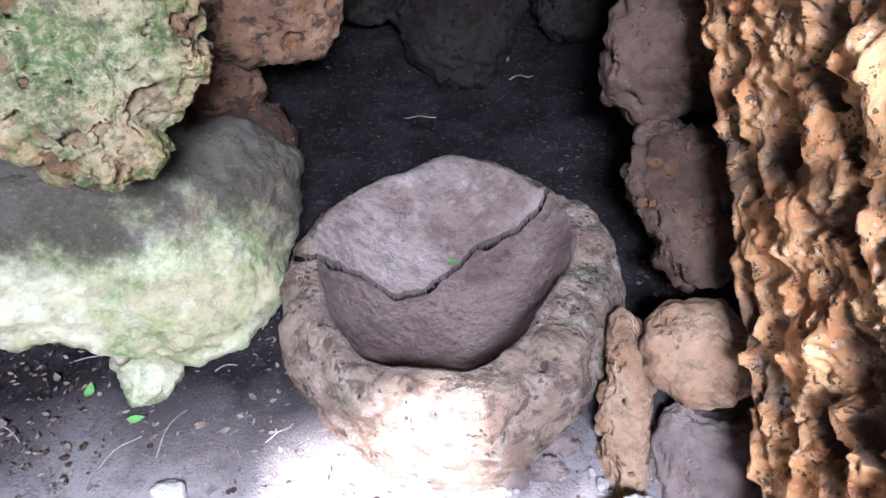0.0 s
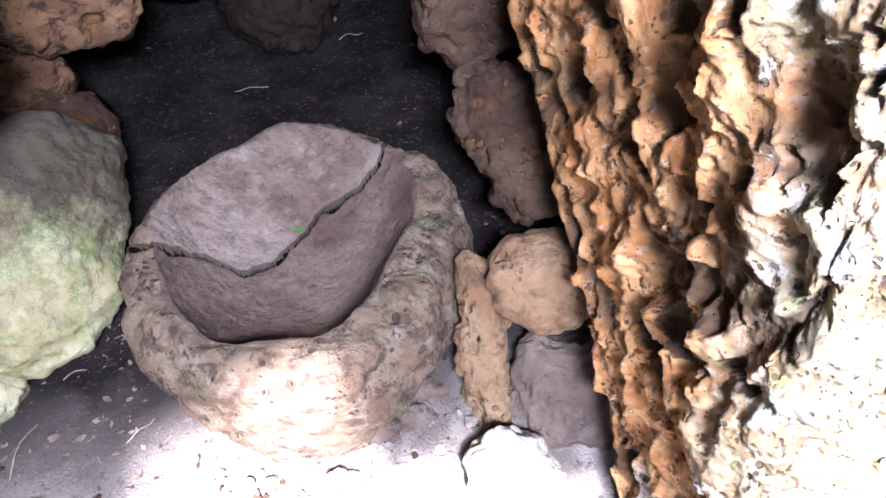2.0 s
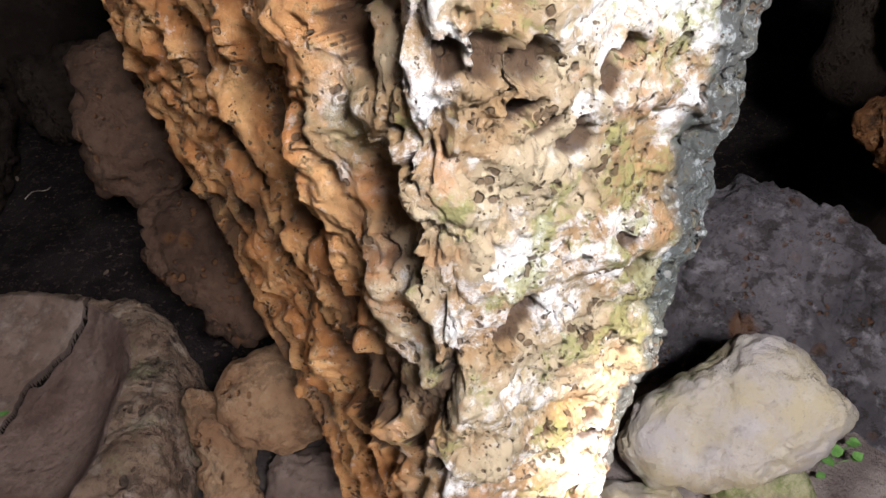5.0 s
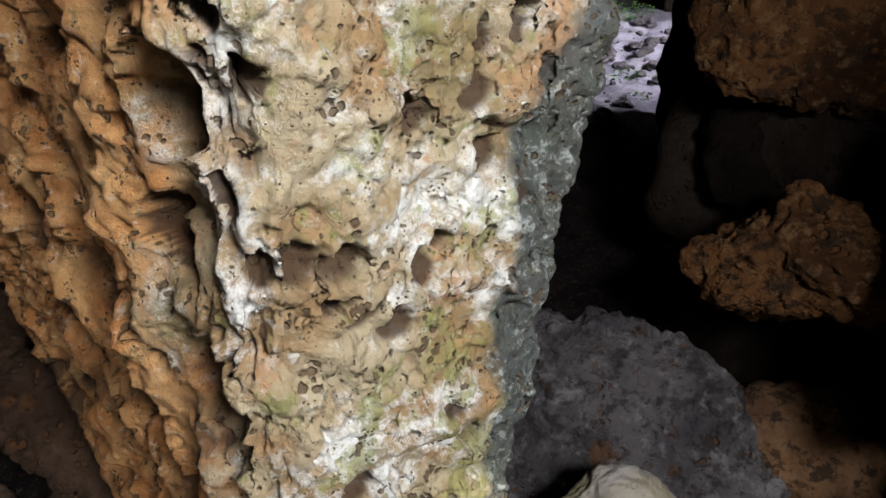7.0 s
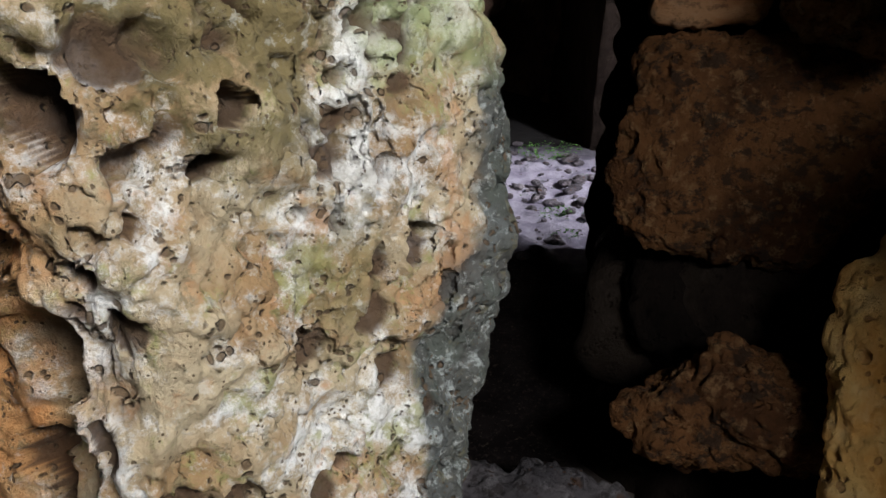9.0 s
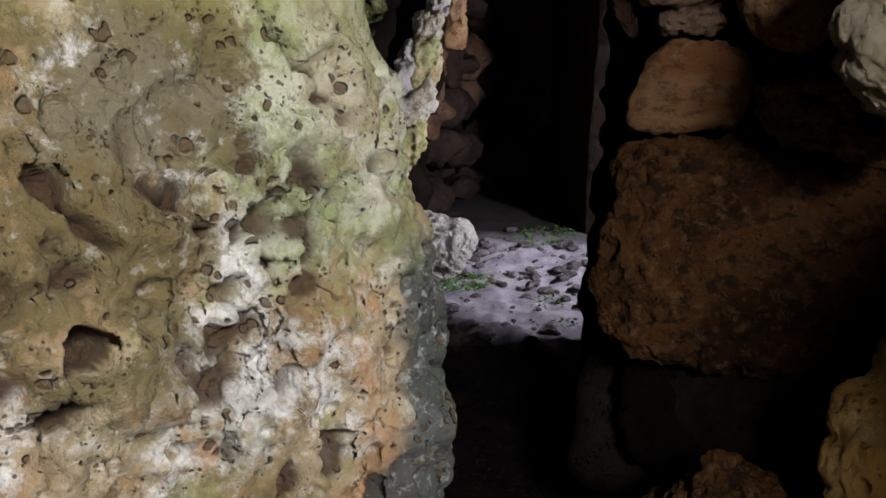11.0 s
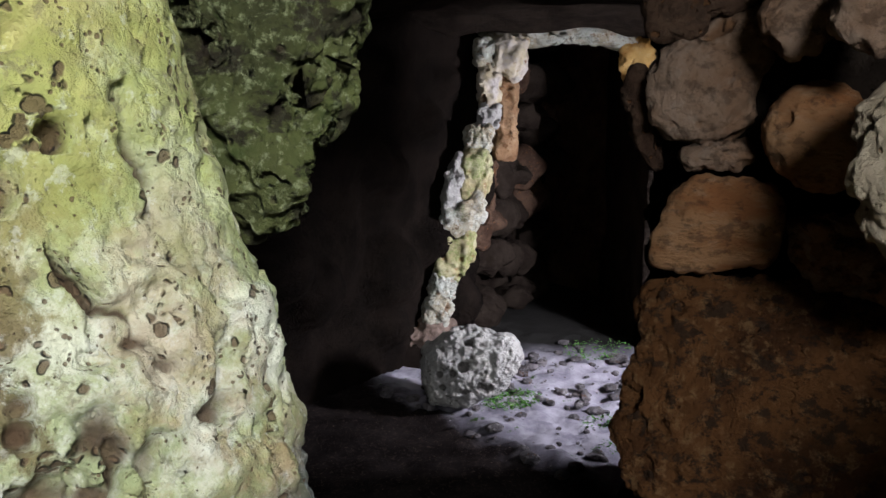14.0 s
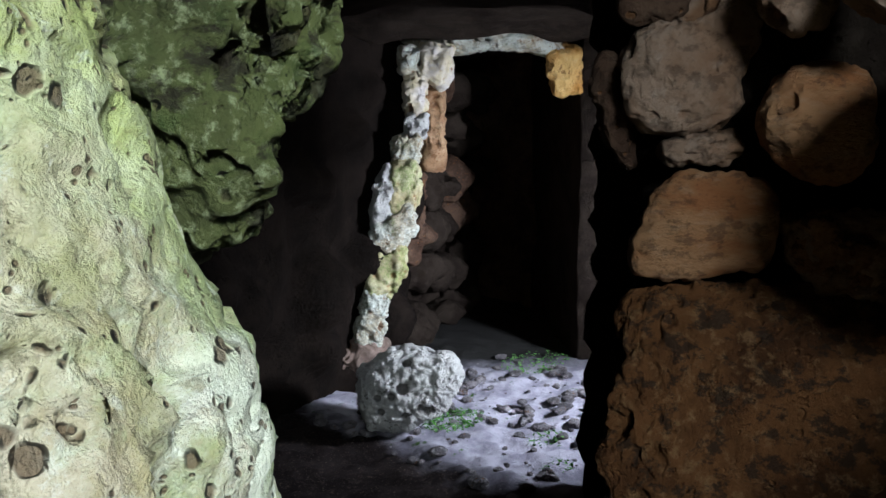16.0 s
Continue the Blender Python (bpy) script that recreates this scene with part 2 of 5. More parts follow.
def soil_material():
    """Earth with the recess's shade and the front's bounced light put into its colour, greyer trodden dust with green
    growth in the far chamber.
    """
    n = Nodes("soil")
    x, y, z = n.axes()
    # Recess earth, taken near black to carry the shade there.
    shaded_soil = n.mix(n.step(n.noise(6.0, 6, 0.6), 0.35, 0.65), (0.012, 0.009, 0.009), (0.026, 0.020, 0.019))
    shaded_soil = n.mix(n.math("MULTIPLY", n.step(n.noise(70.0, 5, 0.7), 0.58, 0.7), 0.6), shaded_soil, (0.19, 0.15, 0.11))
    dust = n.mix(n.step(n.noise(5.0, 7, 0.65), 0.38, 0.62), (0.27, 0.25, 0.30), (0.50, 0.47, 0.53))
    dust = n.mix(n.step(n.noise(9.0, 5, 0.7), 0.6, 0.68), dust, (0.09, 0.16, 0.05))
    # Paler front soil: light bounced near the sun patch, put into colour.
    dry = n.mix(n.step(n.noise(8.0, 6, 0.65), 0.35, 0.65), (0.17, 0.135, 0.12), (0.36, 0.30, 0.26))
    shaded_soil = n.mix(n.step(n.math("ADD", y, n.math("MULTIPLY", n.noise(4.0, 4, 0.6), 0.5)), 1.38, 1.0), shaded_soil, dry)
    shaded_soil = n.mix(n.math("MULTIPLY", n.step(n.noise(38.0, 7, 0.75), 0.54, 0.64), 0.6), shaded_soil, (0.07, 0.05, 0.042))
    # Unseen ground outside, coloured dark to cut the sunlight it bounces in.
    bounce_cut = n.mix(n.step(n.noise(12.0, 6, 0.7), 0.4, 0.6), (0.045, 0.06, 0.022), (0.10, 0.09, 0.05))
    shaded_soil = n.mix(n.step(n.math("ADD", y, n.math("MULTIPLY", n.noise(5.0, 4, 0.6), 0.4)), 0.45, 0.2), shaded_soil, bounce_cut)
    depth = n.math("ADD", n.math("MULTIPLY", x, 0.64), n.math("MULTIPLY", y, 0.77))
    # Floor past the doorway: its darkness is shade put into the colour.
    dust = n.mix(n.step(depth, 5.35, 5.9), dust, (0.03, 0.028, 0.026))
    # Dust stops at the light's left edge; the shade beyond is coloured in.
    c = n.mix(n.step(n.math("ADD", x, n.math("MULTIPLY", n.noise(3.0, 6, 0.65), 0.5)), 3.45, 3.75), shaded_soil, dust)
    height = n.math("ADD", n.noise(30.0, 8, 0.7), n.noise(140.0, 4, 0.7))
    return n.finish(c, height, 0.8, 0.012, 0.95, 0.03)


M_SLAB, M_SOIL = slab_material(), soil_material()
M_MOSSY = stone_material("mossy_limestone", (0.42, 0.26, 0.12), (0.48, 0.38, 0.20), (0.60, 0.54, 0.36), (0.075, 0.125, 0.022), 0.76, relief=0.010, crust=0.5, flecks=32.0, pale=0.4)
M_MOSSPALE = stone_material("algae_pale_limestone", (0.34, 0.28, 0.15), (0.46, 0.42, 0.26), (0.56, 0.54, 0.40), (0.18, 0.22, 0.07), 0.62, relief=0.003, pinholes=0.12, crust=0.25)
M_BOULDER = stone_material("soil_and_shade_topped_limestone", (0.34, 0.28, 0.15), (0.46, 0.42, 0.26), (0.56, 0.54, 0.40), (0.18, 0.22, 0.07), 0.62, relief=0.003, pinholes=0.12, crust=0.25, dirt_shade=(1.50, -0.44, (0.038, 0.026, 0.022)), spec=0.06)
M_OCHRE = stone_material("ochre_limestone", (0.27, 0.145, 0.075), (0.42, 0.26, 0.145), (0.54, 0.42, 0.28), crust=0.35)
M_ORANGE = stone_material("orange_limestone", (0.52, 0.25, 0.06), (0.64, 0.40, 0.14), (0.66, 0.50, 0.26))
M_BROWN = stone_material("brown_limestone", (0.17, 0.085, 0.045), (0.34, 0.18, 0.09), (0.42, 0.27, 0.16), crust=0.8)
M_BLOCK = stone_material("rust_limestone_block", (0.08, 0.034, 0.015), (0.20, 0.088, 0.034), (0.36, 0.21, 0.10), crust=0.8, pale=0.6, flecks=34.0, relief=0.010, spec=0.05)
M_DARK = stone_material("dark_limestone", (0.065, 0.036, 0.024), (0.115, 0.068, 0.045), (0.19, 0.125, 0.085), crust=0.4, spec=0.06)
# Two near-black stones for unlit walls and roof: shade put into base colour.
M_SHADE_DARK = stone_material("shade_dark_stone", (0.020, 0.014, 0.011), (0.034, 0.025, 0.019), (0.06, 0.046, 0.036), clay=(0.02, 0.014, 0.01), spec=0.03)
M_SHADE_BLACK = stone_material("shade_black_stone", (0.008, 0.006, 0.005), (0.014, 0.010, 0.008), (0.022, 0.016, 0.012), clay=(0.006, 0.005, 0.004), spec=0.02)
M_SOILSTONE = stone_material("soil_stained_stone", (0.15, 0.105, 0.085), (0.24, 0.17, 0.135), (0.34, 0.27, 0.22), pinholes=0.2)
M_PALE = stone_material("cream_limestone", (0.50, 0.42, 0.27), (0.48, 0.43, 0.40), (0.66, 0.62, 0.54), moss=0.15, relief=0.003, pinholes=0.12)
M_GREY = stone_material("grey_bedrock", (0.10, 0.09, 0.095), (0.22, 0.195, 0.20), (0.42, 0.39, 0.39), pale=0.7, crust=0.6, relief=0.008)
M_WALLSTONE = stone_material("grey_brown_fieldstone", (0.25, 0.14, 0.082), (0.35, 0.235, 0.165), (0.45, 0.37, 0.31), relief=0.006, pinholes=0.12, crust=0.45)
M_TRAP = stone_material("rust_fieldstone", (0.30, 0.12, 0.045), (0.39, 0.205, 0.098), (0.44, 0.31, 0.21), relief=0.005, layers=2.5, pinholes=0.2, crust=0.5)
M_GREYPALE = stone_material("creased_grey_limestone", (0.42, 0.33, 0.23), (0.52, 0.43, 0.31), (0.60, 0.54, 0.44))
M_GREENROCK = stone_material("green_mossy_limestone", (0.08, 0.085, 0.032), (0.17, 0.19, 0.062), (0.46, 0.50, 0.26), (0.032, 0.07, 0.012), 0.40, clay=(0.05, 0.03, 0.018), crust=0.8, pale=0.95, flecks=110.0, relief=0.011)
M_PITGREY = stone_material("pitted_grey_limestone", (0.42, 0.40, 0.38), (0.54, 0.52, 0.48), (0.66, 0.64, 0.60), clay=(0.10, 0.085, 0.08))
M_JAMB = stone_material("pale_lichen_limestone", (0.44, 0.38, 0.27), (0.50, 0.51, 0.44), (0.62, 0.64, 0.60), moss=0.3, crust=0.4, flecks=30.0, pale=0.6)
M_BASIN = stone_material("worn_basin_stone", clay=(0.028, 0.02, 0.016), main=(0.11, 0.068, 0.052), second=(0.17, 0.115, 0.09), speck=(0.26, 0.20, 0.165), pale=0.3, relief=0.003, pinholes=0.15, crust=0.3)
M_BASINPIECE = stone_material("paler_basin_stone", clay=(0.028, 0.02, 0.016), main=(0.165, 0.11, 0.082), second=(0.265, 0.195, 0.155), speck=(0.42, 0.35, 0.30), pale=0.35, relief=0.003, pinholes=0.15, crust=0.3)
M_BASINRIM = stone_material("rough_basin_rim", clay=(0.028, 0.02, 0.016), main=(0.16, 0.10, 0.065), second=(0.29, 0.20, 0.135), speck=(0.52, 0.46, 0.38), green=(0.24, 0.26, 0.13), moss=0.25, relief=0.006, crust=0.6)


# ---- rocks ----
SEED = [10]
BALLS = {}


def ball(det):
    if det not in BALLS:
        bm = bmesh.new()
        bmesh.ops.create_icosphere(bm, subdivisions=det, radius=1.0)
        BALLS[det] = (np.array([v.co[:] for v in bm.verts]), np.array([[v.index for v in f.verts] for f in bm.faces]))
        bm.free()
    return BALLS[det]


def weather(v, f, size, rough, pit, seed, grain):
    """Lumps, ledges and holes eaten into a stone. Returns the vertices and how deep each lies in a hollow."""
    p = v + seed * 3.7
    v = v + normals_of(v, f) * (size * rough * fbm(p, 1.6 / size, 3, seed))[:, None]
    n = normals_of(v, f)
    v = v + n * (size * rough * 0.35 * fbm(p, 6.0 / size, 3, seed + 9))[:, None]
    hollow = np.zeros(len(v))
    if pit > 0:
        deep = pits(p, 0.085, 0.6 * pit, 0.2, 0.5, seed) + pits(p, 0.036, 0.7 * pit, 0.15, 0.5, seed + 20)
        v = v - n * deep[:, None]
        hollow = np.clip(deep / 0.022, 0, 1)
    v = v + normals_of(v, f) * (grain * (0.35 + 0.65 * min(1.0, rough / 0.08)) * (0.009 * fbm(p, 17.0, 3, seed + 30, 0.6) + 0.004 * fbm(p, 60.0, 2, seed + 34)))[:, None]
    return v, hollow


def rock(name, centre, yaw, pitch, radii, front, back, material, label, category, box=0.75, det=5, rough=0.1, pit=0.5, group="", grain=1.0, eaten=()):
    """A stone whose outline, seen along its facing axis, has these radii (evenly spaced round it), with a bulge in front and a body behind."""
    SEED[0] += 1
    d, f = ball(det)
    across = np.hypot(d[:, 0], d[:, 1])
    turn = np.arctan2(d[:, 1], d[:, 0]) / (2 * np.pi) * len(radii)
    i = np.floor(turn).astype(int)
    s = turn - i
    s = s * s * (3 - 2 * s)
    r = np.array(radii)
    reach = r[i % len(r)] * (1 - s) + r[(i + 1) % len(r)] * s
    flat = reach * across ** (box * 0.8)
    unit = d[:, :2] / np.maximum(across, 1e-9)[:, None]
    w = np.sign(d[:, 2]) * np.abs(d[:, 2]) ** box * np.where(d[:, 2] > 0, front, back)
    size = float(r.mean())
    a, b = radians(yaw), radians(pitch)
    axis_w = np.array([math.sin(a) * math.cos(b), -math.cos(a) * math.cos(b), math.sin(b)])
    axis_u = np.array([math.cos(a), math.sin(a), 0.0])
    axis_v = np.cross(axis_w, axis_u)
    v = np.outer(unit[:, 0] * flat, axis_u) + np.outer(unit[:, 1] * flat, axis_v) + np.outer(w, axis_w)
    v, hollow = weather(v, f, size, rough, pit, SEED[0], grain)
    n, base = normals_of(v, f), v.copy()
    for hx, hy, hz, hr in eaten:
        d2 = ((base - (np.array((hx, hy, hz)) - np.array(centre))) ** 2).sum(1)
        d2 = ((base - base[np.argmin(d2)]) ** 2).sum(1)
        wob = hr * (1 + 0.5 * value_noise(base / hr * 0.8, 90))
        deep = 2.6 * hr * np.clip(1 - d2 / wob ** 2, 0, 1) ** 0.4
        v = v - n * deep[:, None]
        hollow = np.maximum(hollow, np.clip(deep / 0.02, 0, 1))
    ob = array_mesh(name, v, f, material, hollow)
    ob.location = centre
    return tagged(ob, label, category, group)


def wall(name, a, b, low, high, thick, material, label, bulge=0.10, step=0.05, seed=1):
    """A rough stone wall from a to b in the plan; its face is to the left of the way from a to b, and its back lies to the right."""
    a, b = np.array(a, float), np.array(b, float)
    length = np.linalg.norm(b - a)
    way = (b - a) / length
    side = np.array([way[1], -way[0]])
    nu, nz = max(int(length / step), 2) + 1, max(int((high - low) / step), 2) + 1
    u, z = np.meshgrid(np.linspace(0, length, nu), np.linspace(low, high, nz), indexing="ij")
    flat = np.stack([a[0] + way[0] * u.ravel(), a[1] + way[1] * u.ravel(), z.ravel()], 1)
    lumps = bulge * (0.7 * fbm(flat, 2.6, 4, seed) - 0.0) + 0.9 * pits(flat, 0.45, 0.8, 0.3, 0.6, seed + 5) - 0.5 * bulge
    ends = np.exp(-np.minimum(u.ravel(), length - u.ravel()) / 0.08) * (0.07 * fbm(flat * (1, 1, 1) + seed, 5.0, 4, seed + 9))
    flat[:, :2] += way * ends[:, None]
    face = flat.copy()
    face[:, :2] -= side * np.clip(lumps, -0.12, 0.22)[:, None]
    rear = flat.copy()
    rear[:, :2] += side * thick
    f = grid_faces(nu, nz)
    count = nu * nz
    rim = np.concatenate([np.arange(nz), np.arange(1, nu) * nz + nz - 1, (nu - 1) * nz + np.arange(nz - 2, -1, -1), np.arange(nu - 2, 0, -1) * nz])
    nxt = np.roll(rim, -1)
    edge = np.stack([rim, nxt, nxt + count, rim + count], 1)
    v = np.concatenate([face, rear])
    faces = np.concatenate([f[:, ::-1], f + count, edge])
    ob = array_mesh(name, v, faces, material, np.zeros(len(v)))
    return tagged(ob, label, "wall", kind="structure")


# ---- the ground: one sheet, uneven underfoot, flat far away ----
def make_ground():
    near = np.linspace(-3.0, 6.5, 240)
    xs = np.concatenate([[-400, -60, -15, -6], near, [10, 20, 60, 400]])
    ys = np.concatenate([[-400, -60, -15, -6], near, [10, 20, 60, 400]])
    x, y = np.meshgrid(xs, ys, indexing="ij")
    p = np.stack([x.ravel(), y.ravel(), np.zeros(x.size)], 1)
    calm = np.exp(-np.maximum(np.hypot(p[:, 0], p[:, 1]) - 6, 0))
    rubble = np.clip((p[:, 0] - 2.4) / 0.6, 0, 1)
    p[:, 2] = (0.025 * fbm(p, 1.7, 4, 3) + (0.008 + 0.014 * rubble) * fbm(p, 13.0, 4, 8)) * calm - 0.01
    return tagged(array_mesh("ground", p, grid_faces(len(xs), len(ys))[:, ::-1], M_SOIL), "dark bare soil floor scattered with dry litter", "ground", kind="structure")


ground = make_ground()


# ---- the standing slab ----
def make_slab():
    levels = [-0.10, 0.25, 0.60, 1.00, 1.35, 1.50, 1.65, 1.80, 2.30]
    left = [0.46, 0.45, 0.42, 0.39, 0.39, 0.38, 0.36, 0.34, 0.30]
    right = [0.63, 0.665, 0.71, 0.75, 0.797, 0.79, 0.75, 0.73, 0.67]
    front = [0.33, 0.32, 0.30, 0.27, 0.28, 0.29, 0.34, 0.36, 0.40]
    rear = [0.50, 0.68, 1.08, 1.50, 1.60, 1.60, 1.60, 1.60, 1.60]
    rows, cols = 900, 780
    z = np.linspace(levels[0], levels[-1], rows)
    soft = np.exp(-0.5 * (np.arange(-30, 31) / 14.0) ** 2)
    soft /= soft.sum()
    l, r, f, b = (np.convolve(np.pad(np.interp(z, levels, e), 30, mode="edge"), soft, "valid")[:, None] for e in (left, right, front, rear))
    # a block with a tight corner towards the recess and a broad chamfer towards the chamber, walked round from its back
    tight, broad = 0.05, 0.12
    shares = np.array([250, 70, 200, 120, 90, 50])
    s = [np.linspace(0, 1, k, endpoint=False) for k in shares]
    turn_a, turn_b = s[1] * np.pi / 2, s[3] * np.pi / 2
    x = np.concatenate([l + 0 * s[0], l + tight * (1 - np.cos(turn_a)), l + tight + (r - l - tight - broad) * s[2],
                        r - broad * (1 - np.sin(turn_b)), r + 0 * s[4], r + (l - r) * s[5]], 1)
    y = np.concatenate([b + (f + tight - b) * (1 - (1 - s[0]) ** 1.3), f + tight * (1 - np.sin(turn_a)), f + 0 * s[2],
                        f + broad * (1 - np.cos(turn_b)), f + broad + (b - f - broad) * s[4] ** 1.5, b + 0 * s[5]], 1)
    v = np.stack([x.ravel(), y.ravel(), np.repeat(z, cols)], 1)
    faces = grid_faces(rows, cols, True)
    n = normals_of(v, faces)
    p = v.copy()
    flank = np.clip((p[:, 1] - 0.30) / 0.12, 0, 1) * (p[:, 0] < 0.55)
    eaten = np.clip((0.455 + 0.05 * value_noise(p * 9.0, 44) - p[:, 0]) / 0.03, 0, 1) * np.clip((1.40 - p[:, 2]) / 0.08, 0, 1)
    flank = np.maximum(flank, eaten)
    calm = np.clip((1.66 - p[:, 2]) / 0.16, 0.25, 1)
    # ledges that run down the sheltered flank, each ending in a sharp lip
    along = np.tile(np.concatenate([1 - s[0]] + [np.zeros(cols - len(s[0]))]), rows)
    phase = along * 5.0 + 0.9 * fbm(p * (1, 1, 0.8), 5.0, 3, 41)
    saw = phase - np.floor(phase)
    ledge = np.where(saw < 0.72, saw / 0.72, (1 - saw) / 0.28) - 0.5
    v = v + n * (0.026 * ledge * flank * np.clip(along / 0.06, 0, 1))[:, None]
    v = v + n * (0.011 * calm * fbm(p, 5.0, 4, 40) + 0.011 * calm * (1 - 0.4 * flank) * fbm(p * (1, 1, 1.5) + 0.3 * p[:, [2, 2, 0]], 14.0, 4, 50))[:, None]
    warp = p + 0.012 * np.stack([value_noise(p * 22.0, 61), value_noise(p * 22.0, 62), value_noise(p * 22.0, 63)], 1)
    warp = warp + 0.0035 * np.stack([value_noise(p * 95.0, 64), value_noise(p * 95.0, 65), value_noise(p * 95.0, 67)], 1)
    cup, luck = scallops(warp[:, 1] - 0.8 * warp[:, 0], warp[:, 2] * 0.62, 0.078, 60)
    nick, fate = scallops(warp[:, 1] - 0.8 * warp[:, 0], warp[:, 2] * 0.8, 0.033, 66)
    big = flank * (0.040 * (0.25 + luck ** 1.5) * np.clip(1.05 - cup ** 1.6, 0, 1) ** 0.7 + 0.017 * (0.1 + fate ** 1.5) * np.clip(1 - nick ** 1.6, 0, 1) ** 0.6)
    dent, lot = scallops(warp[:, 0], warp[:, 2] * 0.85, 0.058, 68)
    worn = (1 - flank) * calm * 0.009 * lot * np.clip(1 - dent, 0, 1)
    for cell, reach, depth, seed in ((0.036, 0.62, 0.016, 71), (0.017, 0.6, 0.008, 74), (0.0095, 0.65, 0.0045, 77)):
        peck, odds = scallops(warp[:, 0] + 0.4 * warp[:, 1], warp[:, 2], cell, seed)
        width = reach * np.clip((odds - 0.5) / 0.5, 0, 1)
        worn = np.maximum(worn, (1 - flank) * np.where(width > 0.1, calm ** 0.5 * depth * (0.3 + odds * width / reach) * np.clip(1 - (peck / np.maximum(width, 0.05)) ** 2, 0, 1) ** 0.4, 0))
    mid = pits(warp, 0.045, 0.8, 0.12, 0.5, 70) * (1.1 - 0.6 * flank) * np.maximum(calm, 0.3)
    small = pits(warp, 0.017, 0.65, 0.15, 0.5, 80)
    holes = np.zeros(len(v))
    for hx, hy, hz, hr, steep in HOLES:
        d2 = ((p - (hx, hy, hz)) ** 2).sum(1)
        near = np.flatnonzero(d2 < (3.5 * hr + 0.05) ** 2)
        if not len(near):
            continue
        d2 = ((p[near] - p[np.argmin(d2)]) ** 2).sum(1)
        wob = hr * (1.05 + 0.3 * value_noise(p[near] / hr * 0.8, 90) + 0.15 * value_noise(p[near] / hr * 2.3, 91))
        holes[near] = np.maximum(holes[near], 1.55 * hr * steep * np.clip(1 - d2 / wob ** 2, 0, 1) ** 0.36)
    for a, b, width in CLEFTS:
        a, b = np.array(a), np.array(b)
        near = np.flatnonzero(((p - (a + b) / 2) ** 2).sum(1) < (0.6 * np.linalg.norm(b - a) + 0.04) ** 2)
        w = p[near] + 0.007 * np.stack([value_noise(p[near] * 60, 97), 0 * p[near, 0], value_noise(p[near] * 60, 98)], 1) - a
        t = np.clip((w[:, [0, 2]] @ (b - a)[[0, 2]]) / ((b - a)[[0, 2]] ** 2).sum(), 0, 1)
        off = np.hypot(w[:, 0] - t * (b - a)[0], w[:, 2] - t * (b - a)[2])
        holes[near] = np.maximum(holes[near], 4.5 * width * np.clip(1 - (off / width) ** 2, 0, 1) ** 0.6)
    deep = np.maximum(np.maximum(big, holes), np.maximum(mid * 1.4, worn)) + 1.4 * small
    v = v - n * deep[:, None]
    v = v + normals_of(v, faces) * (np.clip((1.75 - p[:, 2]) / 0.25, 0.25, 1) * 0.0048 * (1 - 0.3 * flank) * fbm(p, 42.0, 3, 95, 0.6))[:, None]
    hollow = np.clip((np.maximum(np.maximum(holes, 1.4 * worn), np.maximum(0.5 * big, mid)) - 0.006) / 0.016, 0, 1)
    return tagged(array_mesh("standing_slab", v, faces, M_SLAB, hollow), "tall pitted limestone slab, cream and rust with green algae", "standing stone")


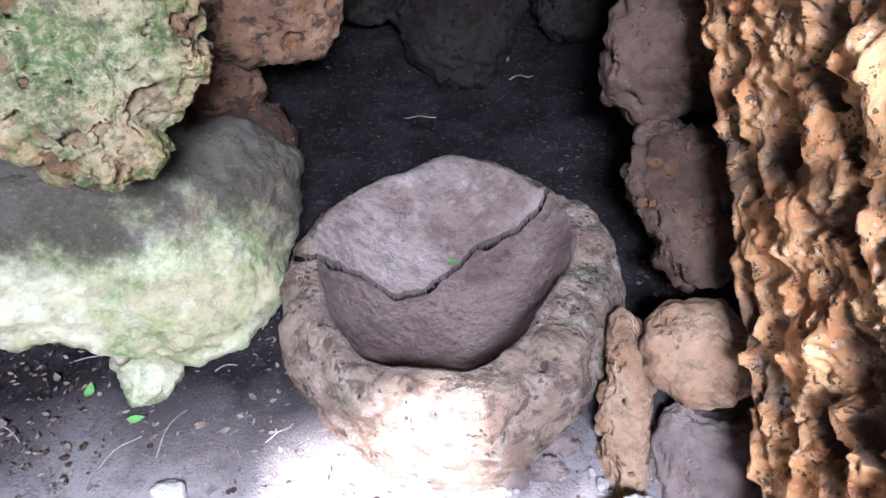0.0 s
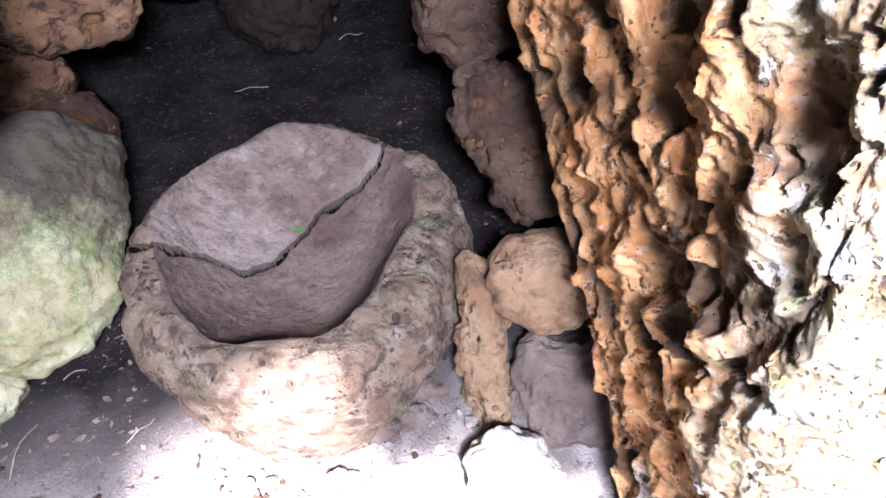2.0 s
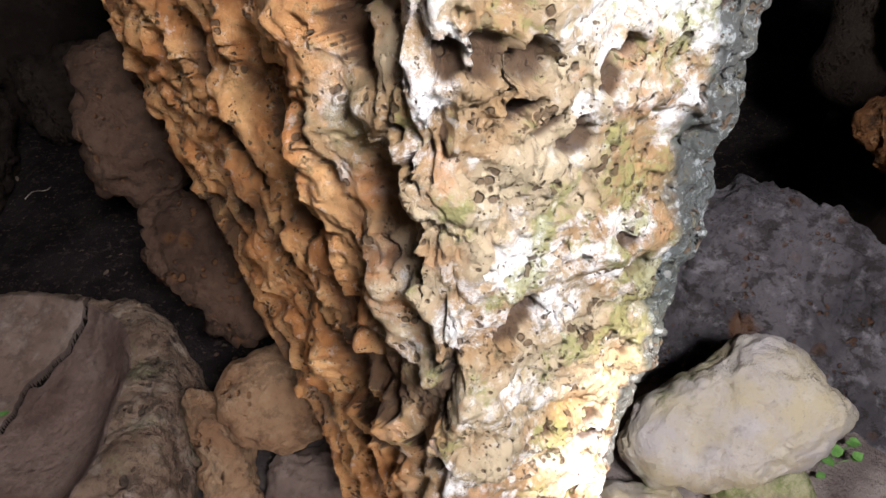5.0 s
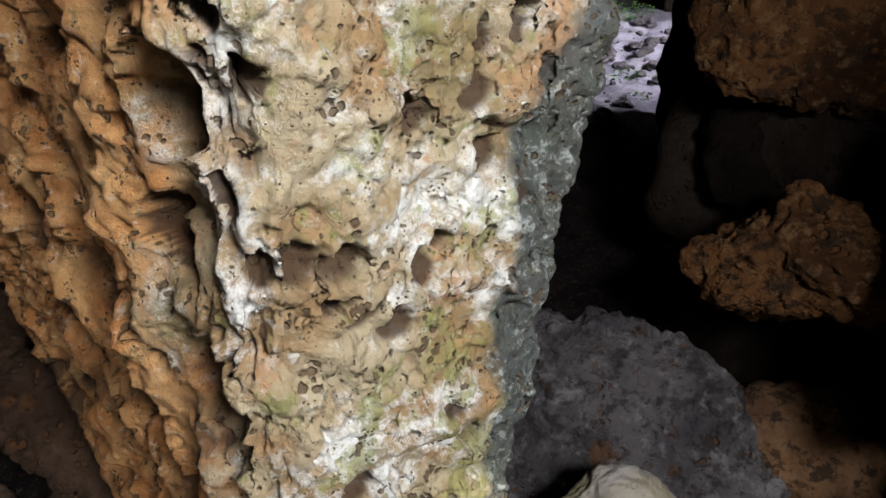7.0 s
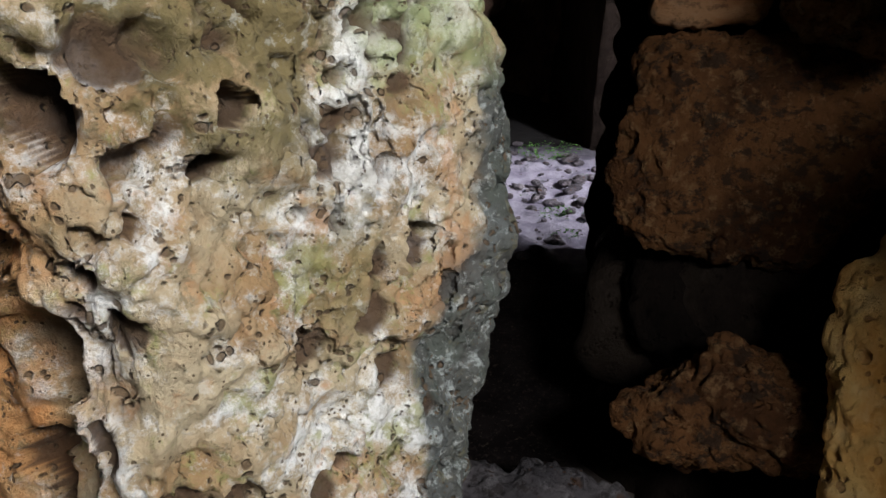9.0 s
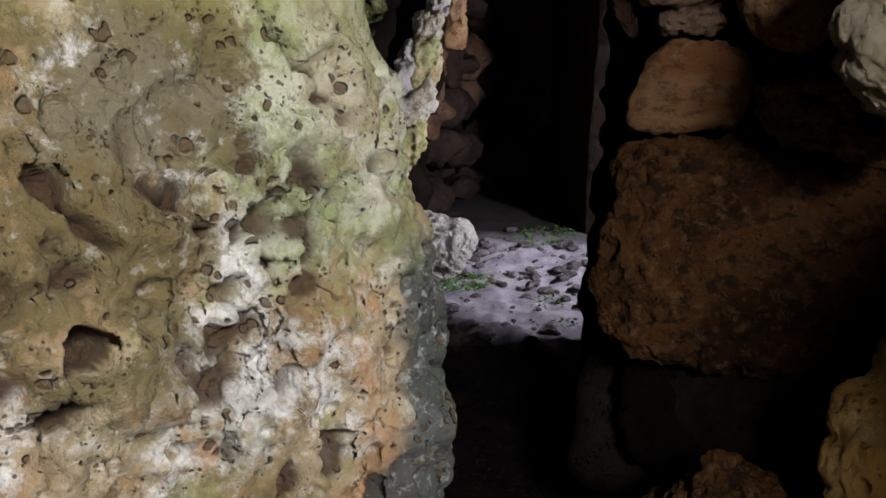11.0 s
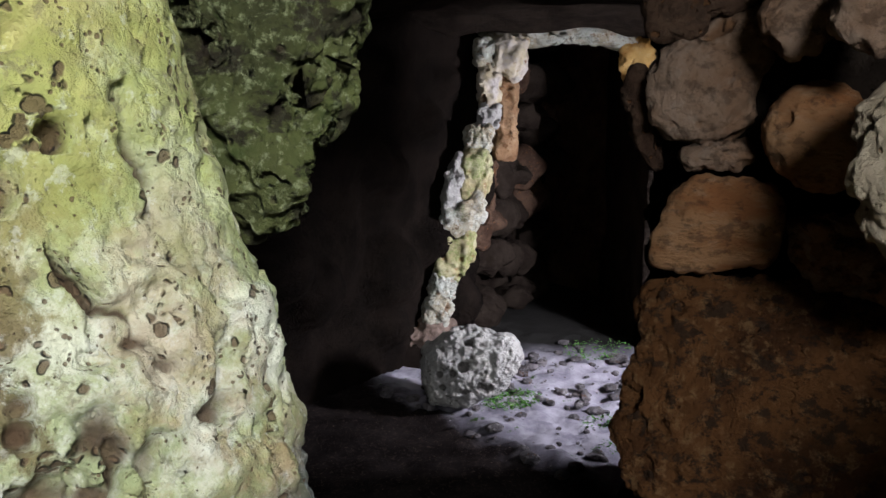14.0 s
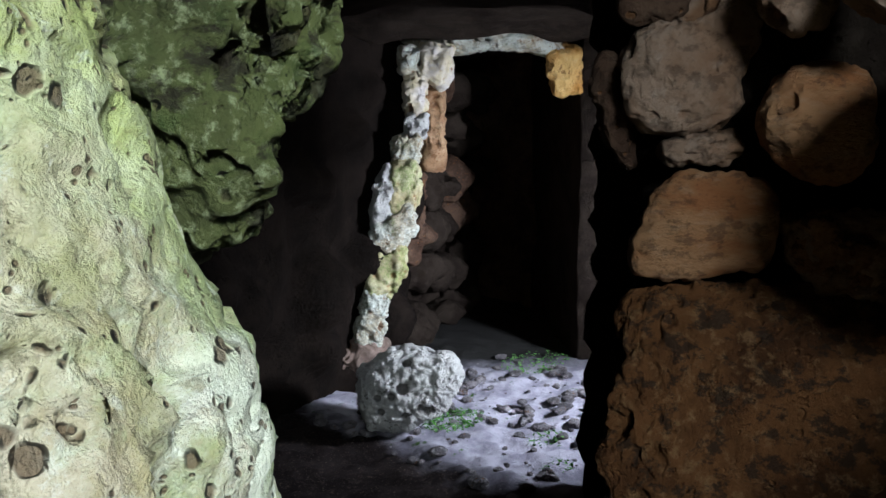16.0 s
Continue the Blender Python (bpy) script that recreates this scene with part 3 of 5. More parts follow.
# hollows eaten into the slab: place, radius, depth as a share of the radius
HOLES = [
    (0.424, 0.289, 1.354, 0.0140, 2.2), (0.599, 0.285, 1.347, 0.0135, 1.4), (0.409, 0.303, 1.279, 0.0165, 1.5), (0.397, 0.403, 1.221, 0.0290, 2.0),
    (0.387, 0.312, 1.353, 0.0080, 2.0), (0.423, 0.300, 1.233, 0.0130, 1.8), (0.446, 0.289, 1.233, 0.0180, 1.0), (0.481, 0.289, 1.220, 0.0170, 0.9),
    (0.469, 0.300, 1.188, 0.0130, 2.2), (0.415, 0.340, 1.172, 0.0061, 2.0), (0.416, 0.292, 1.177, 0.0072, 2.2), (0.388, 0.318, 1.150, 0.0105, 2.4),
    (0.419, 0.301, 1.073, 0.0061, 2.0), (0.566, 0.284, 1.205, 0.0100, 1.8), (0.610, 0.290, 1.187, 0.0098, 1.2), (0.614, 0.284, 1.283, 0.0073, 1.6),
    (0.593, 0.286, 1.060, 0.0087, 1.6), (0.392, 0.303, 1.466, 0.0230, 2.2), (0.489, 0.303, 1.462, 0.0115, 2.4), (0.478, 0.290, 1.438, 0.0130, 1.8),
    (0.432, 0.283, 1.413, 0.0090, 1.8), (0.435, 0.293, 1.444, 0.0060, 1.6), (0.407, 0.300, 1.386, 0.0085, 2.2), (0.575, 0.295, 1.475, 0.0095, 1.2),
    (0.604, 0.303, 1.480, 0.0063, 2.4), (0.619, 0.298, 1.451, 0.0150, 0.6), (0.390, 0.301, 1.366, 0.0094, 1.6), (0.487, 0.293, 1.516, 0.0080, 1.4),
    (0.585, 0.300, 1.503, 0.0090, 1.4), (0.565, 0.325, 1.559, 0.0240, 0.35), (0.700, 0.321, 1.526, 0.0095, 1.2), (0.598, 0.315, 1.535, 0.0085, 1.6),
    (0.554, 0.310, 1.527, 0.0110, 1.4), (0.628, 0.305, 1.497, 0.0095, 1.6), (0.630, 0.346, 1.672, 0.0088, 1.8), (0.647, 0.350, 1.677, 0.0040, 2.0),
    (0.600, 0.360, 1.641, 0.0135, 0.9), (0.678, 0.324, 1.579, 0.0045, 1.8), (0.693, 0.325, 1.518, 0.0089, 1.6), (0.600, 0.315, 1.550, 0.0055, 2.0),
    (0.492, 0.281, 0.987, 0.0170, 1.4), (0.595, 0.290, 1.061, 0.0103, 1.6), (0.411, 0.333, 1.170, 0.0070, 2.0), (0.452, 0.285, 1.053, 0.0060, 1.6),
    (0.413, 0.610, 1.025, 0.0260, 1.4), (0.398, 0.469, 0.797, 0.0330, 0.9), (0.422, 0.573, 0.564, 0.0390, 1.2), (0.406, 0.320, 0.892, 0.0200, 1.4),
    (0.420, 0.887, 0.750, 0.0470, 1.7), (0.420, 0.713, 0.906, 0.0230, 1.8), (0.405, 0.513, 0.785, 0.0290, 0.9), (0.433, 0.707, 0.487, 0.0280, 1.8),
    (0.405, 0.491, 0.669, 0.0350, 1.1), (0.402, 0.358, 0.775, 0.0220, 1.6), (0.402, 0.416, 0.809, 0.0270, 1.3), (0.407, 0.456, 1.124, 0.0190, 1.2),
    (0.402, 0.787, 0.935, 0.0290, 1.2), (0.403, 0.638, 0.817, 0.0180, 1.8),
]
# narrow clefts in its open face: from, to, half width
CLEFTS = [
    ((0.538, 0.29, 1.466), (0.546, 0.29, 1.428), 0.0042), ((0.546, 0.29, 1.428), (0.562, 0.29, 1.385), 0.0040),
    ((0.630, 0.33, 1.612), (0.634, 0.33, 1.592), 0.0050), ((0.634, 0.33, 1.592), (0.660, 0.33, 1.574), 0.0048), ((0.660, 0.33, 1.574), (0.676, 0.32, 1.556), 0.0040),
    ((0.540, 0.31, 1.535), (0.566, 0.31, 1.512), 0.0060), ((0.490, 0.30, 1.545), (0.512, 0.30, 1.515), 0.0055), ((0.640, 0.31, 1.530), (0.628, 0.30, 1.480), 0.0055),
    ((0.668, 0.35, 1.700), (0.680, 0.35, 1.630), 0.0050),
]
make_slab()


# ---- the stone basin, broken across ----
CRACK_X = [-0.50, -0.366, -0.267, -0.2, -0.122, -0.054, 0.017, 0.116, 0.16, 0.196, 0.26, 0.40]
CRACK_Y = [1.28, 1.289, 1.325, 1.281, 1.298, 1.36, 1.431, 1.448, 1.482, 1.53, 1.64, 1.76]


def make_basin():
    cx, cy = -0.045, 1.22
    angles = np.radians([-90, -60, -30, 0, 30, 60, 90, 120, 150, 180, 210, 240, 270])
    outer = [0.40, 0.37, 0.33, 0.36, 0.44, 0.455, 0.515, 0.46, 0.42, 0.375, 0.375, 0.37, 0.40]
    inner = [0.74, 0.68, 0.62, 0.66, 0.74, 0.86, 0.93, 0.92, 0.86, 0.74, 0.77, 0.82, 0.74]
    rows, cols = 190, 640
    turn = np.linspace(-np.pi / 2, 1.5 * np.pi, cols, endpoint=False)
    soft = np.exp(-0.5 * (np.arange(-40, 41) / 16.0) ** 2)
    soft /= soft.sum()
    ro, ri = (np.convolve(np.pad(np.interp(turn, angles, e), 40, mode="wrap"), soft, "valid") for e in (outer, inner))
    u = np.concatenate([np.linspace(0.002, 1.0, 150), np.linspace(1.005, 1.2, 40)])[:, None]
    top = np.minimum(u, 1.0)
    rad = ro * np.where(u <= 1, u, 1 + 0.03 * np.sin((u - 1) / 0.2 * np.pi))
    x, y = cx + rad * np.cos(turn), cy + rad * np.sin(turn)
    rim = 0.255 - 0.085 * (y - 0.85) / 0.85
    rim = rim - 0.02 * np.clip(np.cos(turn), 0, 1)
    well = np.clip(top / ri, 0, 1)
    floor_z = 0.055 + 0.05 * np.clip((y - 1.25) / 0.45, 0, 1)
    bowl = floor_z + (rim - floor_z) * well ** 3.2
    z = np.where(top < ri, bowl, rim)
    z = z - 0.05 * np.clip((top - 0.86) / 0.14, 0, 1) ** 2.2
    z = np.where(u > 1, (rim - 0.05) * (1 - (u - 1) / 0.2) - 0.06 * (u - 1) / 0.2, z)
    v = np.stack([x.ravel(), y.ravel(), z.ravel()], 1)
    faces = grid_faces(rows, cols, True)
    worn = np.repeat(np.zeros((1, cols)), rows, 0) + np.clip((top - ri + 0.04) / 0.12, 0, 1)
    worn = worn.ravel()
    p = v.copy()
    v = v + normals_of(v, faces) * (0.012 * fbm(p, 5.0, 3, 140) + worn * 0.017 * fbm(p, 12.0, 5, 150) + 0.0018 * fbm(p, 60.0, 3, 160))[:, None]
    line = np.interp(p[:, 0], CRACK_X, CRACK_Y) + 0.010 * fbm(p, 22.0, 3, 170)
    gap = p[:, 1] - line
    v[:, 2] += np.where(gap > 0, 0.004 * np.exp(-gap / 0.25), 0) * (u.ravel().repeat(cols) <= 1)
    v[:, 2] -= 0.022 * np.exp(-((gap + 0.003) / 0.005) ** 4) * (u.ravel().repeat(cols) <= 1)
    side = gap[faces].mean(1) > 0
    hollow = np.maximum(pits(p, 0.03, 0.4, 0.15, 0.4, 180) / 0.02 * worn, np.exp(-(gap / 0.010) ** 4) * (u.ravel().repeat(cols) <= 1))
    thing = new("stone_basin")
    tagged(thing, "worn brown stone basin, cracked across, on dark soil", "stone basin")
    edge = (worn[faces].mean(1) > 0.5)
    # Crack faces are coloured black for the soil and shadow in the gap.
    cut = (np.abs(gap + 0.003)[faces].mean(1) < 0.0045) & (u.ravel().repeat(cols)[faces].max(1) <= 1)
    for name, pick, mat, label in (
        ("crack", cut, M_SHADE_BLACK, "dark crack, soil and shade put into its colour"),
        ("bowl", ~side & ~edge & ~cut, M_BASIN, "smooth hollowed bowl"),
        ("rim", ~side & edge & ~cut, M_BASINRIM, "rough pale rim with algae"),
        ("broken_piece", side & ~edge & ~cut, M_BASINPIECE, "smooth broken-off piece"),
        ("broken_rim", side & edge & ~cut, M_BASINRIM, "rough rim of the broken piece"),
    ):
        f = faces[pick]
        used, back = np.unique(f, return_inverse=True)
        tagged(array_mesh(name, v[used], back.reshape(f.shape), mat, hollow[used], thing), label)
    return thing


make_basin()

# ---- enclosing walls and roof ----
wall("wall_back", (1.3, 2.75), (-2.2, 2.75), -0.1, 2.4, 0.4, M_SHADE_DARK, "dark rough stone wall at the back of the recess", seed=11)
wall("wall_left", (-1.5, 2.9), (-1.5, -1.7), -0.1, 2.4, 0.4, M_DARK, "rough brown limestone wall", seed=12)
wall("wall_partition", (3.9, 8.2), (0.95, 1.35), -0.1, 2.4, 0.25, M_SHADE_DARK, "dark rough stone wall between recess and chamber", seed=13)
wall("wall_dry", (2.1, -1.7), (2.1, 0.98), -0.1, 2.4, 0.35, M_SHADE_DARK, "dark core of a dry stone wall", bulge=0.05, seed=14)
# Stub added beside the chamber lamp to set the lit floor's left edge.
wall("beam_edge_wall", (3.72, 1.3), (3.67, 1.92), -0.1, 2.4, -0.3, M_SHADE_DARK, "dark stub wall added to cut the chamber light's edge", bulge=0.06, seed=26)
# Two unseen walls, added to keep mouth light off the dry wall's block.
wall("light_stop_wall", (1.38, -0.25), (2.2, -0.25), -0.1, 2.4, 0.3, M_OCHRE, "unseen rough brown wall added to block mouth light", bulge=0.05, seed=25)
wall("light_stop_low", (1.01, -0.25), (1.4, -0.25), -0.1, 1.77, 0.28, M_OCHRE, "unseen lower wall end added to pass light above it", bulge=0.05, seed=29)
# Unseen bank behind the walker, added to hold back low sky and bounce.
wall("sky_block_wall", (-1.9, -2.1), (2.3, -2.1), -0.1, 1.9, 0.4, M_DARK, "unseen rough stone bank added to block low sky light", bulge=0.05, seed=30)
# Hidden blocker, added so the chamber lamp misses the wall beside the jamb.
wall("beam_stop", (4.42, 1.72), (3.68, 1.9), 1.19, 2.4, 0.2, M_SHADE_DARK, "hidden hanging stone added to shade the jamb wall", bulge=0.04, seed=36)
wall("wall_jamb", (4.58, 4.16), (1.95, 3.50), -0.1, 2.4, 0.3, M_SHADE_BLACK, "dark stone wall beside the door jamb", bulge=0.06, seed=28)
wall("wall_dry_end", (2.1, 1.0), (2.5, 1.0), -0.1, 2.4, 0.25, M_SHADE_DARK, "dark end of the dry stone wall", bulge=0.03, seed=15)
wall("wall_opening", (2.5, 1.0), (3.68, 1.3), -0.1, 2.4, 0.4, M_SHADE_DARK, "dark stone wall beside the chamber opening", bulge=0.04, seed=16)
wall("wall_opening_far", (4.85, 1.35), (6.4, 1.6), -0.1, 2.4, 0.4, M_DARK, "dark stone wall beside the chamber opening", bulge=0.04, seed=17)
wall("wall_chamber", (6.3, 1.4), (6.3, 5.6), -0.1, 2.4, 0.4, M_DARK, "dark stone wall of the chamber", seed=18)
wall("wall_void", (6.2, 7.3), (2.6, 8.4), -0.1, 2.6, 0.4, M_SHADE_DARK, "dark far wall of the side recess", seed=27)
wall("wall_door_far", (6.6, 2.05), (5.35, 3.1), -0.1, 2.6, 0.5, M_SHADE_DARK, "dark stone wall beside the inner doorway", bulge=0.06, seed=20)
wall("wall_over_door", (5.6, 2.9), (3.85, 4.35), 2.30, 2.8, 0.5, M_SHADE_DARK, "dark stone above the lintel", bulge=0.04, seed=21)
wall("passage_side", (6.9, 5.25), (4.45, 4.35), -0.1, 2.6, 0.3, M_SHADE_DARK, "dim side wall of the inner passage", bulge=0.14, seed=22)
wall("passage_end", (7.6, 4.2), (6.3, 5.9), -0.1, 2.6, 0.4, M_SHADE_DARK, "dark end of the inner passage", seed=23)
wall("passage_far_side", (7.4, 5.0), (5.5, 2.9), -0.1, 2.6, 0.4, M_SHADE_DARK, "dark side wall of the inner passage", seed=24)


def roof_slab(a, b, c, d, seed, base):
    """One covering slab over the plan rectangle from (a, b) to (c, d)."""
    nx, ny = int((c - a) / 0.08) + 2, int((d - b) / 0.08) + 2
    x, y = np.meshgrid(np.linspace(a, c, nx), np.linspace(b, d, ny), indexing="ij")
    flat = np.stack([x.ravel(), y.ravel(), np.full(x.size, base)], 1)
    flat[:, 1] += np.exp(-(flat[:, 1] - b) / 0.3) * 0.16 * fbm(flat, 4.5, 3, seed + 3)
    under = flat.copy()
    under[:, 2] += 0.07 * fbm(flat, 2.2, 4, seed) - 0.03
    upper = flat.copy()
    upper[:, 2] = base + 0.5
    f, count = grid_faces(nx, ny), nx * ny
    rim = np.concatenate([np.arange(ny), np.arange(1, nx) * ny + ny - 1, (nx - 1) * ny + np.arange(ny - 2, -1, -1), np.arange(nx - 2, 0, -1) * ny])
    nxt = np.roll(rim, -1)
    v = np.concatenate([under, upper])
    faces = np.concatenate([f[:, ::-1], f + count, np.stack([rim, nxt, nxt + count, rim + count], 1)])
    return tagged(array_mesh("ceiling", v, faces, M_SHADE_DARK, np.zeros(len(v))), "rough stone roof slab over the cave, front edge shapes sunlight", "ceiling", kind="structure")


# Unseen front edges, set slab by slab to shape the sun patches.
roof_slab(-2.2, -1.25, -0.42, 8.6, 31, 2.26)
roof_slab(-0.50, -0.80, 0.10, 8.6, 32, 2.30)
roof_slab(0.02, -0.98, 0.52, 8.6, 33, 2.26)
roof_slab(0.45, -0.86, 0.88, 8.6, 34, 2.30)
roof_slab(0.80, -1.6, 7.8, 8.6, 35, 2.26)

# ---- stones, space by space ----
rock("overhanging_rock", (-0.598, 1.044, 0.889), 29.8, 25.4, [0.208, 0.234, 0.252, 0.206, 0.19, 0.194, 0.22, 0.198, 0.176, 0.174, 0.189, 0.162, 0.144, 0.159, 0.193, 0.219, 0.213, 0.171, 0.19, 0.198],
     0.16, 0.45, M_MOSSY, "rough pitted limestone rock with green moss, overhanging boulder", "rock", box=0.75, det=7, rough=0.09, pit=1.6, grain=2.2)
# Recess stones take darker limestone: the shade there is put into their colour.
rock("wall_stone", (-0.475, 1.821, 0.576), 14.6, 25.2, [0.178, 0.215, 0.169, 0.146, 0.156, 0.213, 0.172, 0.171, 0.183, 0.172, 0.144, 0.147, 0.187, 0.183],
     0.12, 0.25, M_BROWN, "brown limestone wall stone with a green patch", "stone", box=0.75, det=6, rough=0.1, pit=0.5, group="stones of the back recess")
rock("wall_stone", (-0.621, 1.793, 0.354), 19.1, 30.2, [0.091, 0.082, 0.07, 0.065, 0.074, 0.113, 0.102, 0.105, 0.096, 0.073, 0.07, 0.078, 0.095, 0.099],
     0.08, 0.45, M_BROWN, "small rounded brown stone wedged under a larger stone", "stone", box=0.75, det=5, rough=0.1, pit=0.2, group="stones of the back recess")
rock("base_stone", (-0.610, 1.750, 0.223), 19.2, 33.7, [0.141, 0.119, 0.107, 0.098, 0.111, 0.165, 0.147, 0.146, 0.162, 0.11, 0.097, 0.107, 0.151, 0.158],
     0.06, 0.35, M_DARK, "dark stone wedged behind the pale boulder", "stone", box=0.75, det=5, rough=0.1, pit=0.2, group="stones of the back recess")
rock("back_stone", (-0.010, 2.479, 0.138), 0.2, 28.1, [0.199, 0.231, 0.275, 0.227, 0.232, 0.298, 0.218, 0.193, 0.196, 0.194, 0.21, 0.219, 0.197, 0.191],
     0.2, 0.3, M_SHADE_DARK, "dark brown angular stone at the back of the recess", "stone", box=0.75, det=6, rough=0.14, pit=0.5, group="stones of the back recess")
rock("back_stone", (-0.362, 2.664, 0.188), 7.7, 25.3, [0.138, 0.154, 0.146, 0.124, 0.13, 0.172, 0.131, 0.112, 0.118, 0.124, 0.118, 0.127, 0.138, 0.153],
     0.2, 0.3, M_SHADE_DARK, "dark stone in the shaded back of the recess", "stone", box=0.75, det=6, rough=0.14, pit=0.5, group="stones of the back recess")
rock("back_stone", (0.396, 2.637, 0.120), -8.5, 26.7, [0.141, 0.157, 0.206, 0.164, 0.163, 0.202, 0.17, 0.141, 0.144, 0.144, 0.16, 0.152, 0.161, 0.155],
     0.2, 0.3, M_SHADE_DARK, "dark stone in the shaded back of the recess", "stone", box=0.75, det=6, rough=0.14, pit=0.5, group="stones of the back recess")
# Dark limestone here also carries the shade behind the slab.
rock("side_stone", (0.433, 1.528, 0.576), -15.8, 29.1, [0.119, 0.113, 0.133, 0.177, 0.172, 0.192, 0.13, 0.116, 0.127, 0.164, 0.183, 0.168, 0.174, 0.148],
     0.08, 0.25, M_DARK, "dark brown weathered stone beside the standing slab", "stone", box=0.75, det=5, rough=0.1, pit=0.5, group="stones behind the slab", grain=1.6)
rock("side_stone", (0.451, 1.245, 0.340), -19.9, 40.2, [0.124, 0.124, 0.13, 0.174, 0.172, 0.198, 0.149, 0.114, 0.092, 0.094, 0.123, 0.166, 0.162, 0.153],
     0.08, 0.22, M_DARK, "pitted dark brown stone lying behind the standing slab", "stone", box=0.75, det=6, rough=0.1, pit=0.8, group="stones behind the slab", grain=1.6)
rock("round_stone", (0.441, 0.990, 0.192), -24.0, 49.5, [0.102, 0.097, 0.096, 0.101, 0.109, 0.106, 0.115, 0.119, 0.109, 0.101, 0.109, 0.103, 0.104, 0.101, 0.113, 0.117],
     0.09, 0.12, M_OCHRE, "rounded tan fieldstone resting beside the slab", "stone", box=0.75, det=6, rough=0.05, pit=0.3)
rock("ridge_stone", (0.301, 0.937, 0.065), -17.8, 54.8, [0.045, 0.047, 0.062, 0.115, 0.224, 0.083, 0.056, 0.048, 0.048, 0.061, 0.111, 0.198, 0.083, 0.052],
     0.07, 0.15, M_OCHRE, "narrow jagged tan stone standing in the soil", "stone", box=0.75, det=6, rough=0.1, pit=0.8)
rock("low_stone", (0.497, 0.835, -0.002), -30.7, 56.4, [0.152, 0.142, 0.134, 0.131, 0.112, 0.118, 0.166, 0.167, 0.162, 0.155, 0.162, 0.129, 0.129, 0.16],
     0.08, 0.15, M_SOILSTONE, "flat soil-covered stone at the foot of the slab", "stone", box=0.75, det=6, rough=0.1, pit=0.0)
rock("pale_stone", (0.297, 0.652, 0.027), -19.1, 63.4, [0.086, 0.084, 0.086, 0.096, 0.112, 0.116, 0.105, 0.09, 0.094, 0.125, 0.115, 0.108, 0.124, 0.095],
     0.08, 0.15, M_PALE, "pale rough stone in the lit soil", "stone", box=0.75, det=6, rough=0.1, pit=0.1)
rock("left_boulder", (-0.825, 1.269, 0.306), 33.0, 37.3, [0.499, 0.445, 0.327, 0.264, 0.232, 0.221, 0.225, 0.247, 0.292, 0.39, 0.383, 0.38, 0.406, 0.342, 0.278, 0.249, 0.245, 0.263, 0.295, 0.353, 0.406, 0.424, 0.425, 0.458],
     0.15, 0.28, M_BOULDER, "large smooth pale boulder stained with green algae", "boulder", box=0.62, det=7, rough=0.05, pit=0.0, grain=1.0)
rock("stub_stone", (-0.721, 1.082, 0.059), 33.7, 47.1, [0.081, 0.085, 0.069, 0.07, 0.089, 0.085, 0.071, 0.069, 0.076, 0.063, 0.059, 0.055, 0.054, 0.062],
     0.06, 0.12, M_MOSSPALE, "small mossy prop stone under the pale boulder", "stone", box=0.75, det=5, rough=0.1, pit=0.2)
rock("white_boulder", (1.175, 0.466, 0.191), -62.2, 48.3, [0.175, 0.206, 0.172, 0.17, 0.16, 0.137, 0.108, 0.099, 0.107, 0.139, 0.197, 0.244, 0.224, 0.171, 0.141, 0.133, 0.134, 0.153],
     0.13, 0.25, M_PALE, "smooth cream and grey boulder beside the slab", "boulder", box=0.65, det=6, rough=0.04, pit=0.04)
rock("prop_stone", (1.157, 0.333, 0.029), -68.2, 53.5, [0.083, 0.088, 0.098, 0.113, 0.083, 0.078, 0.091, 0.106, 0.095, 0.093, 0.099, 0.086, 0.081, 0.095],
     0.08, 0.12, M_MOSSPALE, "round greenish cobble under the cream boulder", "stone", box=0.75, det=5, rough=0.04, pit=0.1)
rock("prop_stone", (0.945, 0.429, 0.024), -57.4, 57.7, [0.092, 0.091, 0.083, 0.093, 0.081, 0.087, 0.118, 0.102, 0.094, 0.108, 0.106, 0.087, 0.088, 0.105],
     0.08, 0.12, M_PALE, "pale cobble at the foot of the slab", "stone", box=0.75, det=5, rough=0.04, pit=0.1)
rock("bedrock", (1.510, 0.646, 0.079), -60.2, 44.1, [0.354, 0.321, 0.301, 0.305, 0.305, 0.333, 0.359, 0.415, 0.475, 0.405, 0.394, 0.435, 0.463, 0.355, 0.319, 0.326, 0.379, 0.404],
     0.1, 0.3, M_GREY, "grey lichen-stained bedrock hump rising from the floor", "bedrock", box=0.75, det=7, rough=0.09, pit=0.3, grain=1.4)
rock("wall_block", (2.021, 0.577, 1.099), -68.1, 18.3, [0.216, 0.26, 0.339, 0.31, 0.271, 0.259, 0.269, 0.284, 0.328, 0.392, 0.338, 0.355, 0.364, 0.371, 0.313, 0.254, 0.23, 0.237, 0.257, 0.215, 0.199, 0.199],
     0.1, 0.35, M_BLOCK, "large rough brown limestone block in the dry wall", "stone block", box=0.5, det=7, rough=0.05, pit=1.3, group="stones of the dry wall", grain=1.9)
rock("wall_rock", (1.685, 0.442, 0.679), -69.7, 30.5, [0.222, 0.196, 0.141, 0.121, 0.12, 0.136, 0.12, 0.114, 0.123, 0.164, 0.24, 0.21, 0.166, 0.137, 0.129, 0.134, 0.158, 0.222],
     0.1, 0.3, M_BLOCK, "rounded ochre-brown rocks under the large block", "rock", box=0.75, det=7, rough=0.1, pit=0.5, group="stones of the dry wall", grain=1.3)
